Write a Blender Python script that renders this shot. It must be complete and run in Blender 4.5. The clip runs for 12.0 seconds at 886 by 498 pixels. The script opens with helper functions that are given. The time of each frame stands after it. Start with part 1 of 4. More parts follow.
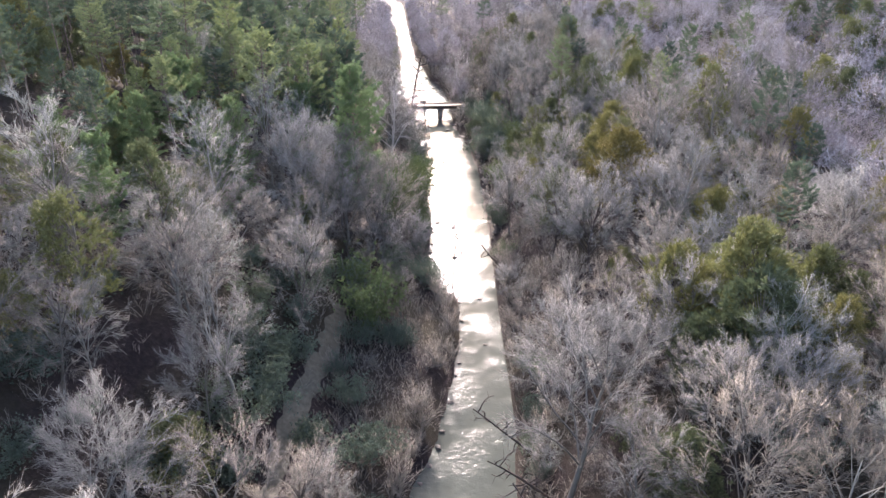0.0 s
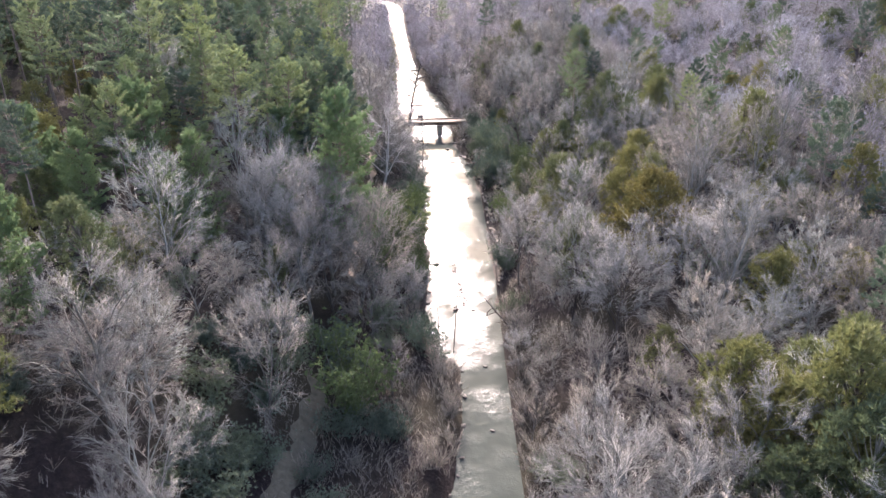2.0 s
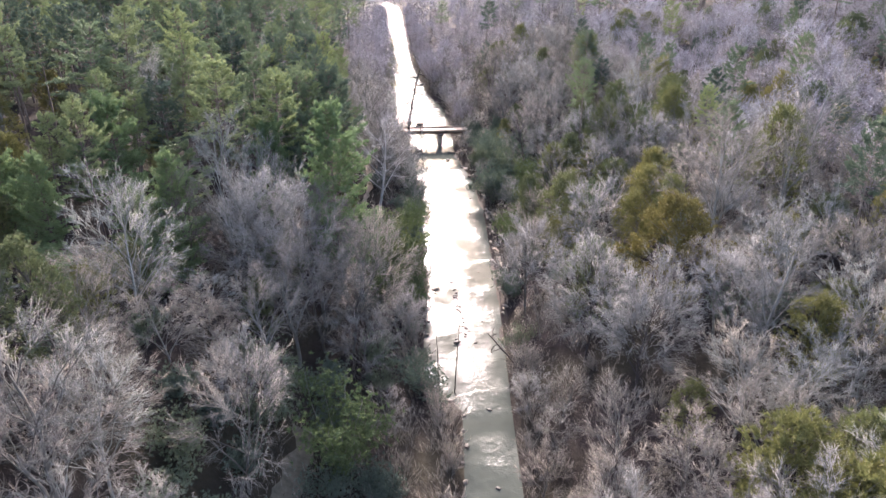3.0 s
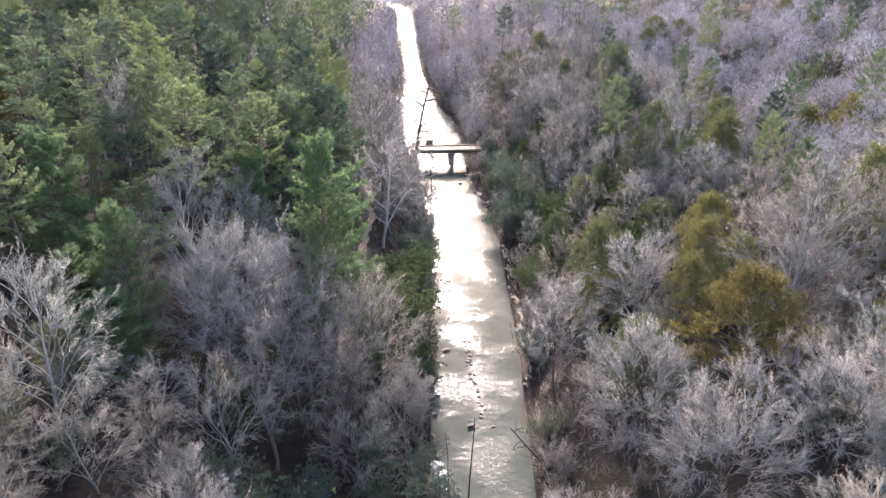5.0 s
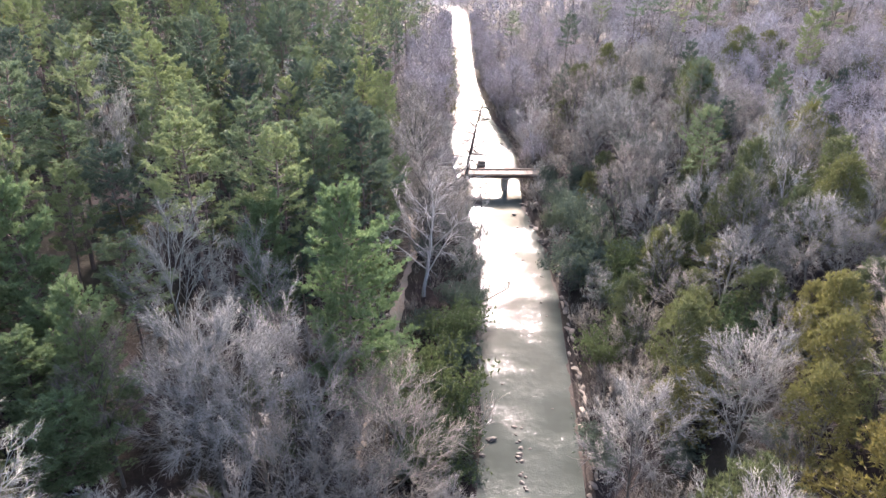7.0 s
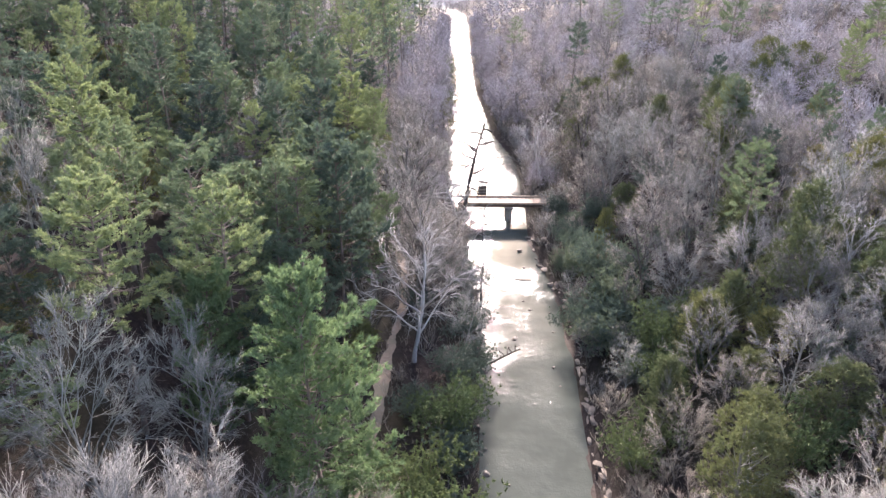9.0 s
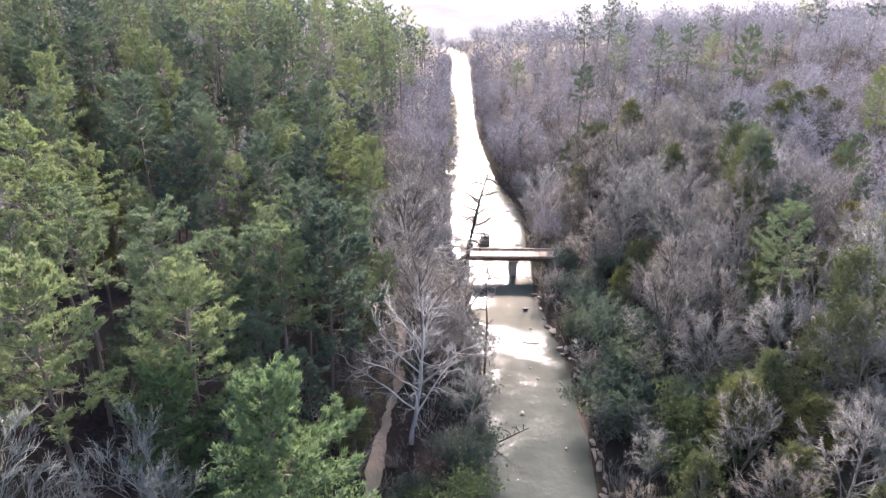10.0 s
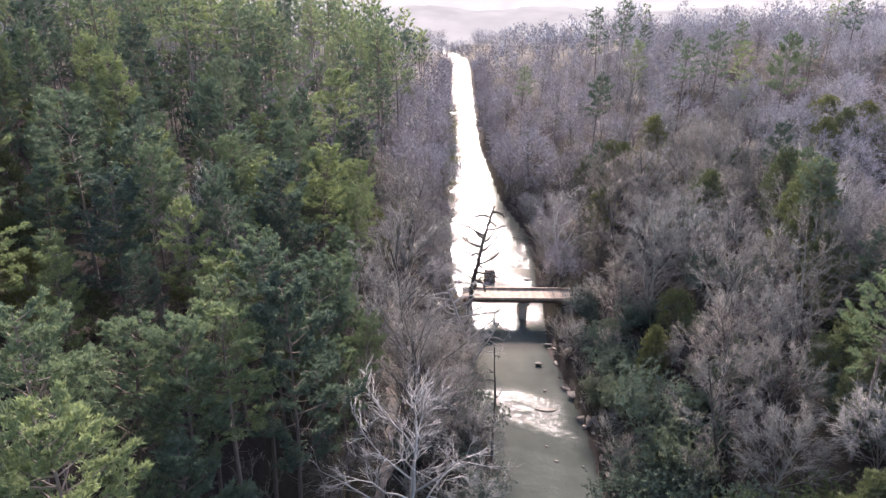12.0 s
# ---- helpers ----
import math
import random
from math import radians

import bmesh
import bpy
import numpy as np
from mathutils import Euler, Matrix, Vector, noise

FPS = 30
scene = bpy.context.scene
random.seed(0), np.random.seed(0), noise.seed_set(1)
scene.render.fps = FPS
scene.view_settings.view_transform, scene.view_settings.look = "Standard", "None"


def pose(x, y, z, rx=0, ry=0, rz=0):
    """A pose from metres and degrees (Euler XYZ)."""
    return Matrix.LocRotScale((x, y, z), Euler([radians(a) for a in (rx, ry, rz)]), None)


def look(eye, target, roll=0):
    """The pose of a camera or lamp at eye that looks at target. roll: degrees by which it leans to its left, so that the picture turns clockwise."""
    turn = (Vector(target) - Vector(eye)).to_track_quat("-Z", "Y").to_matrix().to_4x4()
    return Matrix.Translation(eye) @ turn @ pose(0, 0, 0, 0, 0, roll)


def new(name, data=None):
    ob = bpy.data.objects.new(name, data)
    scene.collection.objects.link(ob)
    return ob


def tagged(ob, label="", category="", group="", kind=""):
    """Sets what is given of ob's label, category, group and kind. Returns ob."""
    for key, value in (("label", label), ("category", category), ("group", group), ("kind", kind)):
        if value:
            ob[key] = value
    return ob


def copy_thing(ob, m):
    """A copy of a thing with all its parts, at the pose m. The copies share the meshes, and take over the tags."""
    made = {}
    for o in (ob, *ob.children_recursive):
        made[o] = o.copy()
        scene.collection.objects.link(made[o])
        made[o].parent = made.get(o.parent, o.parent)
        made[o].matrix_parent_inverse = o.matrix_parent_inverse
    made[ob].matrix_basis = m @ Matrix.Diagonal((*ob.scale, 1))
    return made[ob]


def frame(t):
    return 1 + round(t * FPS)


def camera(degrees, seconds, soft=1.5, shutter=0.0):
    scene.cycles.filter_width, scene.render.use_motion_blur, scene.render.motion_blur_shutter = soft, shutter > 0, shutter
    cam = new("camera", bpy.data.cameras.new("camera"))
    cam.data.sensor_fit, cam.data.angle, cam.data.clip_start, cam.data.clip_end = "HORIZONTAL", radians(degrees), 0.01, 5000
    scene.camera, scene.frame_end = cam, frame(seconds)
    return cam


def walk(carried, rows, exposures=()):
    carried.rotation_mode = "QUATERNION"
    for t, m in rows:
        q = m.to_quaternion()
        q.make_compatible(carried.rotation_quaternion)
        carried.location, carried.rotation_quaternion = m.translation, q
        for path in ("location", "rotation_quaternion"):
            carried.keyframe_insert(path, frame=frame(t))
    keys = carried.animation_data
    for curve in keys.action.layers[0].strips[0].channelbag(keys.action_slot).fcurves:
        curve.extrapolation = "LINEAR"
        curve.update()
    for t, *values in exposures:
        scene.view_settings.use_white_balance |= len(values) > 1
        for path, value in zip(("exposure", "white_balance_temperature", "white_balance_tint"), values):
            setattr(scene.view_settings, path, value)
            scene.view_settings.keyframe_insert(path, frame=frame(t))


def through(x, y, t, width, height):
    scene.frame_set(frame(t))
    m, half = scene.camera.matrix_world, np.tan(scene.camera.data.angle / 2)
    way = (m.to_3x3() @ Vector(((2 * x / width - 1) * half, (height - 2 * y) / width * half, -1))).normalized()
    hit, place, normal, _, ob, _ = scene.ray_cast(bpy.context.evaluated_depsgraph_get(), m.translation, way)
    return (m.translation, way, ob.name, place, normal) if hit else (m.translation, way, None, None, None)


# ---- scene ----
cam = camera(65.5, 12.0, soft=1.4)
METRES, EYE, TILT, LEAN, TURN = 90.0, 44.2, -25.0, 0.0, 0.0
ROWS = [
    (0.0, 0.0, 0.0, 0.0, -0.0, 0.0, 0.0),
    (0.5, 0.0006, 0.0366, 0.0177, 0.01, 0.01, -0.0),
    (1.0, 0.0008, 0.0732, 0.036, 0.01, -0.01, -0.0),
    (1.5, 0.0007, 0.1103, 0.0547, 0.01, -0.01, -0.01),
    (2.0, 0.0004, 0.1475, 0.0735, -0.02, -0.04, -0.03),
    (2.5, 0.0002, 0.1854, 0.0918, -0.03, -0.04, -0.04),
    (3.0, 0.0004, 0.223, 0.11, -0.01, -0.07, -0.05),
    (5.0, -0.0027, 0.3771, 0.1802, 0.79, -0.1, -0.48),
    (5.5, -0.0039, 0.4157, 0.1984, 4.24, -0.18, -1.94),
    (6.0, -0.004, 0.4537, 0.2166, 4.98, -0.23, -2.27),
    (6.5, -0.0053, 0.4916, 0.2342, 4.97, -0.23, -2.32),
    (7.0, -0.0071, 0.5297, 0.2506, 4.93, -0.2, -2.34),
    (9.0, -0.0177, 0.6818, 0.3176, 4.84, -0.15, -2.44),
    (9.5, -0.0217, 0.7194, 0.3361, 4.83, 0.11, -2.5),
    (10.0, -0.0257, 0.7562, 0.3535, 4.87, 2.76, -2.52),
    (10.5, -0.0296, 0.7929, 0.3711, 4.89, 2.78, -2.57),
    (11.0, -0.0338, 0.8307, 0.3878, 4.87, 2.82, -2.62),
    (11.5, -0.0368, 0.8687, 0.4038, 4.9, 2.84, -2.64),
    (12.0, -0.0401, 0.9061, 0.4188, 4.88, 2.87, -2.64),
]
walk(cam, [(t, pose(0, 0, EYE, TILT, LEAN, TURN) @ pose(METRES * x, METRES * y, METRES * z, 90 + pitch, roll, yaw)) for t, x, y, z, yaw, pitch, roll in ROWS],
     exposures=[(0.0, 2.67, 6950, 25), (9.5, 2.76, 6950, 25), (10.6, 2.45, 6950, 25), (12.0, 2.28, 6950, 25)])

# ---- world, sun, exposure ----
SUN_EL, SUN_AZ = 24.0, -4.0          # degrees; azimuth from +y, clockwise
world = bpy.data.worlds.new("hazy_sky")
scene.world = world
world.use_nodes = True
wn = world.node_tree
sky = wn.nodes.new("ShaderNodeTexSky")
sky.sky_type, sky.sun_disc = "NISHITA", False
sky.sun_elevation, sky.sun_rotation = radians(SUN_EL), radians(SUN_AZ)
sky.air_density, sky.dust_density, sky.ozone_density, sky.altitude = 1.0, 2.0, 1.0, 200
wn.links.new(sky.outputs[0], wn.nodes["Background"].inputs[0])
wn.nodes["Background"].inputs[1].default_value = 0.115
sun_data = bpy.data.lights.new("sun", "SUN")
sun_data.energy, sun_data.angle, sun_data.color = 3.0, radians(5), (1.0, 0.955, 0.90)
sun = new("sun", sun_data)
_e, _a = radians(SUN_EL), radians(SUN_AZ)
sun.matrix_basis = look((300 * math.sin(_a) * math.cos(_e), 300 * math.cos(_a) * math.cos(_e), 300 * math.sin(_e)), (0, 0, 0))


# ---- materials ----
def material(name):
    m = bpy.data.materials.new(name)
    m.use_nodes = True
    t = m.node_tree
    return m, t, t.nodes["Principled BSDF"]


def node(t, kind, links=(), **values):
    n = t.nodes.new(kind)
    for key, value in values.items():
        if key.startswith("i_"):
            n.inputs[key[2:].replace("_", " ")].default_value = value
        elif key == "op":
            n.operation = value
    for socket, source in links:
        t.links.new(source, n.inputs[socket])
    return n


def ramp(t, fac, stops):
    n = t.nodes.new("ShaderNodeValToRGB")
    el = n.color_ramp.elements
    while len(el) < len(stops):
        el.new(0.5)
    for e, (p, c) in zip(el, stops):
        e.position, e.color = p, (*c, 1)
    t.links.new(fac, n.inputs[0])
    return n.outputs[0]


def mix(t, fac, a, b, blend="MIX"):
    n = t.nodes.new("ShaderNodeMix")
    n.data_type, n.blend_type = "RGBA", blend
    for socket, v in ((0, fac), (6, a), (7, b)):
        if isinstance(v, (int, float)):
            n.inputs[socket].default_value = v
        elif isinstance(v, tuple):
            n.inputs[socket].default_value = (*v, 1)
        else:
            t.links.new(v, n.inputs[socket])
    return n.outputs[2]


def noise_of(t, scale, detail=4.0, vector=None, rough=0.55):
    n = node(t, "ShaderNodeTexNoise", i_Scale=scale, i_Detail=detail, i_Roughness=rough)
    if vector is None:
        vector = t.nodes.new("ShaderNodeNewGeometry").outputs["Position"]
    t.links.new(vector, n.inputs["Vector"])
    return n.outputs[0]


def bump(t, b, height, strength=0.5, distance=0.1):
    n = node(t, "ShaderNodeBump", i_Strength=strength, i_Distance=distance)
    t.links.new(height, n.inputs["Height"])
    t.links.new(n.outputs[0], b.inputs["Normal"])


def tone_of(t):
    """A random number for each plant: the object's own, or that of each plant in a joined wood."""
    a = t.nodes.new("ShaderNodeAttribute")
    a.attribute_name = "tone"
    r = t.nodes.new("ShaderNodeObjectInfo").outputs["Random"]
    s = node(t, "ShaderNodeMath", [(0, a.outputs["Fac"]), (1, r)], op="ADD")
    return node(t, "ShaderNodeMath", [(0, s.outputs[0])], op="FRACT").outputs[0]


def island(t):
    return t.nodes.new("ShaderNodeNewGeometry").outputs["Random Per Island"]


def bark_material(name, stops, rough=0.9):
    m, t, b = material(name)
    c = ramp(t, tone_of(t), stops)
    v = ramp(t, island(t), [(0.0, (0.6, 0.6, 0.6)), (1.0, (1.15, 1.15, 1.15))])
    c = mix(t, 1.0, c, v, "MULTIPLY")
    n = noise_of(t, 3.0, 5)
    c = mix(t, n, mix(t, 1.0, c, (0.62, 0.6, 0.6), "MULTIPLY"), c)
    t.links.new(c, b.inputs["Base Color"])
    b.inputs["Roughness"].default_value = rough
    b.inputs["Specular IOR Level"].default_value = 0.15
    return m


def leaf_material(name, stops, through=0.35, rough=0.6):
    m, t, b = material(name)
    c = ramp(t, tone_of(t), stops)
    v = ramp(t, island(t), [(0.0, (0.78, 0.8, 0.8)), (1.0, (1.18, 1.16, 1.08))])
    c = mix(t, 1.0, c, v, "MULTIPLY")
    t.links.new(c, b.inputs["Base Color"])
    b.inputs["Roughness"].default_value = rough
    b.inputs["Specular IOR Level"].default_value = 0.12
    tr = t.nodes.new("ShaderNodeBsdfTranslucent")
    t.links.new(mix(t, 1.0, c, (1.04, 1.10, 0.96), "MULTIPLY"), tr.inputs[0])
    s = t.nodes.new("ShaderNodeMixShader")
    s.inputs[0].default_value = through
    t.links.new(b.outputs[0], s.inputs[1])
    t.links.new(tr.outputs[0], s.inputs[2])
    t.links.new(s.outputs[0], t.nodes["Material Output"].inputs[0])
    return m


TWIG = bark_material("grey_twigs", [(0.0, (0.155, 0.143, 0.128)), (0.2, (0.306, 0.298, 0.272)), (0.4, (0.350, 0.345, 0.318)), (0.55, (0.213, 0.196, 0.177)), (0.75, (0.296, 0.260, 0.224)), (1.0, (0.244, 0.232, 0.216))])
# lilac-grey twigs, paler than TWIG: distance haze is painted into the base colour
HAZETWIG = bark_material("haze_paled_lilac_twigs", [(0.0, (0.32, 0.29, 0.31)), (0.2, (0.58, 0.55, 0.58)), (0.4, (0.45, 0.415, 0.43)), (0.55, (0.62, 0.59, 0.61)), (0.75, (0.37, 0.33, 0.34)), (0.9, (0.54, 0.475, 0.46)), (1.0, (0.49, 0.455, 0.485))])
PALETWIG = bark_material("pale_grey_twigs", [(0.0, (0.252, 0.250, 0.232)), (1.0, (0.368, 0.366, 0.342))])
BARK = bark_material("grey_bark", [(0.0, (0.105, 0.095, 0.084)), (0.5, (0.19, 0.184, 0.164)), (1.0, (0.32, 0.322, 0.292))])
PALE = bark_material("pale_sycamore_bark", [(0.0, (0.50, 0.485, 0.455)), (1.0, (0.62, 0.605, 0.575))])
PALEBARK = bark_material("pale_grey_bark", [(0.0, (0.28, 0.291, 0.264)), (1.0, (0.37, 0.383, 0.35))])
DARK = bark_material("dark_wet_bark", [(0.0, (0.06, 0.052, 0.048)), (1.0, (0.10, 0.085, 0.08))])
PINEBARK = bark_material("pine_bark", [(0.0, (0.15, 0.12, 0.105)), (1.0, (0.27, 0.225, 0.20))])
BRUSH = bark_material("tan_brush", [(0.0, (0.25, 0.228, 0.192)), (0.5, (0.37, 0.337, 0.284)), (1.0, (0.29, 0.273, 0.245))])
NEEDLE = leaf_material("pine_needles", [(0.0, (0.068, 0.096, 0.084)), (0.35, (0.100, 0.138, 0.104)), (0.65, (0.152, 0.194, 0.118)), (0.88, (0.215, 0.256, 0.130)), (1.0, (0.124, 0.156, 0.120))], 0.34)
BRIGHT = leaf_material("young_pine_needles", [(0.0, (0.118, 0.176, 0.098)), (1.0, (0.162, 0.216, 0.114))], 0.34)
FRESH = leaf_material("fresh_evergreen_leaves", [(0.0, (0.076, 0.112, 0.060)), (1.0, (0.122, 0.142, 0.064))], 0.25, 0.7)
CEDAR = leaf_material("cedar_foliage", [(0.0, (0.096, 0.120, 0.072)), (0.45, (0.134, 0.150, 0.076)), (0.75, (0.168, 0.168, 0.074)), (1.0, (0.190, 0.165, 0.070))], 0.25)
GOLD = leaf_material("golden_cedar_foliage", [(0.0, (0.150, 0.128, 0.050)), (1.0, (0.180, 0.148, 0.055))], 0.25)
LAUREL = leaf_material("dark_evergreen_leaves", [(0.0, (0.080, 0.110, 0.094)), (0.6, (0.120, 0.155, 0.126)), (1.0, (0.160, 0.185, 0.126))], 0.2, 0.7)


def ground_material():
    m, t, b = material("leaf_litter")
    big, fine = noise_of(t, 0.09, 5), noise_of(t, 2.2, 8, rough=0.75)
    # litter browns darkened throughout: part of the pines' shade is in the colour
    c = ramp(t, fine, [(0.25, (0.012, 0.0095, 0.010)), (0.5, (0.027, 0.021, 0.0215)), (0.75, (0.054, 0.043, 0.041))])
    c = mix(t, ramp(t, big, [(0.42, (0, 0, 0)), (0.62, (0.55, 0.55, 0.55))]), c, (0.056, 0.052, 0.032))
    t.links.new(c, b.inputs["Base Color"])
    b.inputs["Roughness"].default_value = 0.95
    b.inputs["Specular IOR Level"].default_value = 0.1
    bump(t, b, fine, 0.9, 0.25)
    return m


def trail_material():
    m, t, b = material("packed_dirt")
    fine, big = noise_of(t, 3.0, 8, rough=0.7), noise_of(t, 0.35, 4)
    c = ramp(t, fine, [(0.3, (0.16, 0.122, 0.095)), (0.7, (0.29, 0.23, 0.18))])
    c = mix(t, ramp(t, big, [(0.45, (0, 0, 0)), (0.65, (0.8, 0.8, 0.8))]), c, (0.16, 0.15, 0.11))
    t.links.new(c, b.inputs["Base Color"])
    b.inputs["Roughness"].default_value = 0.95
    bump(t, b, fine, 0.6, 0.08)
    return m


def water_material():
    m, t, b = material("creek_water")
    pos = t.nodes.new("ShaderNodeNewGeometry").outputs["Position"]
    big = noise_of(t, 0.16, 3, pos)
    c = ramp(t, big, [(0.35, (0.049, 0.058, 0.050)), (0.65, (0.075, 0.086, 0.076))])
    t.links.new(c, b.inputs["Base Color"])
    b.inputs["IOR"].default_value = 1.33
    b.inputs["Specular IOR Level"].default_value = 0.065
    b.inputs["Specular Tint"].default_value = (0.92, 0.98, 1.0, 1.0)
    rip = noise_of(t, 1.7, 4, pos)
    along_y = node(t, "ShaderNodeSeparateXYZ", [(0, pos)]).outputs[1]
    span = node(t, "ShaderNodeMath", [(0, along_y)], op="DIVIDE")
    span.inputs[1].default_value = 250.0
    shallow = ramp(t, span.outputs[0], [(0.0, (0.3, 0.3, 0.3)), (0.20, (0.6, 0.6, 0.6)), (0.30, (0.8, 0.8, 0.8)), (0.40, (0.7, 0.7, 0.7)), (0.45, (0.5, 0.5, 0.5)), (0.585, (0.45, 0.45, 0.45)), (0.597, (0.9, 0.9, 0.9)), (0.618, (0.8, 0.8, 0.8)), (0.63, (0.12, 0.12, 0.12)), (0.675, (0.12, 0.12, 0.12)), (0.70, (1.6, 1.6, 1.6)), (1.0, (1.5, 1.5, 1.5))])
    patch = ramp(t, noise_of(t, 0.16, 3, pos), [(0.42, (0.12, 0.12, 0.12)), (0.60, (1.3, 1.3, 1.3))])
    fine = noise_of(t, 5.5, 3, pos)
    rip = node(t, "ShaderNodeMath", [(0, rip), (1, node(t, "ShaderNodeMath", [(0, fine)], op="MULTIPLY").outputs[0])], op="ADD").outputs[0]
    h = node(t, "ShaderNodeMath", [(0, rip), (1, patch)], op="MULTIPLY").outputs[0]
    h = node(t, "ShaderNodeMath", [(0, h), (1, shallow)], op="MULTIPLY").outputs[0]
    bump(t, b, h, 0.55, 0.13)
    rough = ramp(t, noise_of(t, 0.45, 4, pos), [(0.3, (0.09, 0.09, 0.09)), (0.7, (0.23, 0.23, 0.23))])
    calm = ramp(t, span.outputs[0], [(0.36, (1, 1, 1)), (0.42, (0.6, 0.6, 0.6)), (0.58, (0.5, 0.5, 0.5)), (0.60, (1, 1, 1)), (0.62, (1, 1, 1)), (0.635, (0.2, 0.2, 0.2)), (0.675, (0.2, 0.2, 0.2)), (0.70, (0.7, 0.7, 0.7))])
    t.links.new(mix(t, 1.0, rough, calm, "MULTIPLY"), b.inputs["Roughness"])
    return m


def plain_material(name, dark, light, scale=2.0, rough=0.85, relief=0.5, depth=0.05):
    m, t, b = material(name)
    fine = noise_of(t, scale, 8, rough=0.7)
    c = ramp(t, fine, [(0.28, dark), (0.72, light)])
    v = ramp(t, t.nodes.new("ShaderNodeObjectInfo").outputs["Random"], [(0.0, (0.75, 0.75, 0.75)), (1.0, (1.15, 1.12, 1.08))])
    t.links.new(mix(t, 1.0, c, v, "MULTIPLY"), b.inputs["Base Color"])
    b.inputs["Roughness"].default_value = rough
    bump(t, b, fine, relief, depth)
    return m


GROUND, TRAIL, WATER = ground_material(), trail_material(), water_material()
TRACKDIRT = plain_material("weedy_dirt", (0.05, 0.048, 0.036), (0.13, 0.125, 0.095), 1.6, 0.95, 0.6, 0.08)
STONE = plain_material("bank_stone", (0.10, 0.082, 0.066), (0.30, 0.255, 0.21), 1.5)
WETSTONE = plain_material("wet_stone", (0.05, 0.045, 0.04), (0.13, 0.115, 0.10), 2.0, 0.75)
DECKWOOD = plain_material("weathered_deck_boards", (0.20, 0.145, 0.108), (0.46, 0.365, 0.29), 1.3)
STEEL = plain_material("rusty_girder", (0.07, 0.05, 0.045), (0.17, 0.11, 0.08), 4.0)
CONCRETE = plain_material("stained_concrete", (0.16, 0.14, 0.12), (0.34, 0.30, 0.26), 1.2)
FOAM = plain_material("broken_white_water", (0.62, 0.63, 0.62), (0.85, 0.86, 0.86), 5.0, 0.5)


# ---- mesh helpers ----
class Build:
    """Gathers points and faces in numpy blocks, and makes one mesh of them."""

    def __init__(self):
        self.v, self.f3, self.f4, self.n = [], [], [], 0

    def add(self, v, f3=None, f4=None):
        if f3 is not None and len(f3):
            self.f3.append(np.asarray(f3, np.int64) + self.n)
        if f4 is not None and len(f4):
            self.f4.append(np.asarray(f4, np.int64) + self.n)
        self.v.append(np.asarray(v, float).reshape(-1, 3))
        self.n += len(self.v[-1])

    def tube(self, pts, radii, sides=5):
        pts = np.asarray(pts, float)
        k = len(pts)
        d = np.gradient(pts, axis=0)
        d /= np.linalg.norm(d, axis=1)[:, None] + 1e-9
        ref = np.where(np.abs(d[:, 2:3]) > 0.9, [[1.0, 0, 0]], [[0, 0, 1.0]])
        a = np.cross(d, ref)
        a /= np.linalg.norm(a, axis=1)[:, None] + 1e-9
        b = np.cross(d, a)
        th = np.arange(sides) * 2 * math.pi / sides
        ring = a[:, None] * np.cos(th)[None, :, None] + b[:, None] * np.sin(th)[None, :, None]
        v = pts[:, None] + ring * np.asarray(radii, float)[:, None, None]
        i, j = np.meshgrid(np.arange(k - 1), np.arange(sides), indexing="ij")
        jn = (j + 1) % sides
        f = np.stack([i * sides + j, i * sides + jn, (i + 1) * sides + jn, (i + 1) * sides + j], -1).reshape(-1, 4)
        self.add(v, f4=f)

    def spikes(self, p, d, length, width, rng, flat=False):
        """Tapered twigs (three-sided) or needles and leaves (one blade each) from points p along d."""
        p, d = np.asarray(p, float), np.asarray(d, float)
        n = len(p)
        if not n:
            return
        d = d / (np.linalg.norm(d, axis=1)[:, None] + 1e-9)
        r = rng.normal(size=(n, 3))
        a = np.cross(d, r)
        a /= np.linalg.norm(a, axis=1)[:, None] + 1e-9
        w = np.broadcast_to(np.asarray(width, float), (n,))[:, None]
        tip = p + d * np.broadcast_to(np.asarray(length, float), (n,))[:, None]
        if flat:
            v = np.stack([p + a * w, p - a * w, tip], 1)
            f = np.arange(3 * n).reshape(n, 3)
        else:
            b = np.cross(d, a)
            v = np.stack([p + a * w, p - a * w * 0.5 + b * w * 0.87, p - a * w * 0.5 - b * w * 0.87, tip], 1)
            k = np.arange(n)[:, None] * 4
            f = np.concatenate([k + [0, 1, 3], k + [1, 2, 3], k + [2, 0, 3]])
        self.add(v, f3=f)

    def arrays(self):
        v = np.concatenate(self.v)
        f3 = np.concatenate(self.f3) if self.f3 else np.zeros((0, 3), np.int64)
        if self.f4:
            q = np.concatenate(self.f4)
            f3 = np.concatenate([f3, q[:, [0, 1, 2]], q[:, [0, 2, 3]]])
        return v, f3

    def mesh(self, name, mat, smooth=False):
        return mesh_of(name, *self.arrays(), mat, smooth)


def mesh_of(name, v, f, mat, smooth=False, tone=None):
    me = bpy.data.meshes.new(name)
    k = f.shape[1]
    me.vertices.add(len(v))
    me.vertices.foreach_set("co", np.ascontiguousarray(v, np.float32).ravel())
    me.loops.add(len(f) * k)
    me.loops.foreach_set("vertex_index", np.ascontiguousarray(f, np.int32).ravel())
    me.polygons.add(len(f))
    me.polygons.foreach_set("loop_start", np.arange(0, len(f) * k, k, dtype=np.int32))
    if tone is not None:
        me.attributes.new("tone", "FLOAT", "POINT").data.foreach_set("value", np.ascontiguousarray(tone, np.float32))
    me.update(calc_edges=True)
    if smooth:
        me.polygons.foreach_set("use_smooth", np.ones(len(f), bool))
    me.materials.append(mat)
    return me


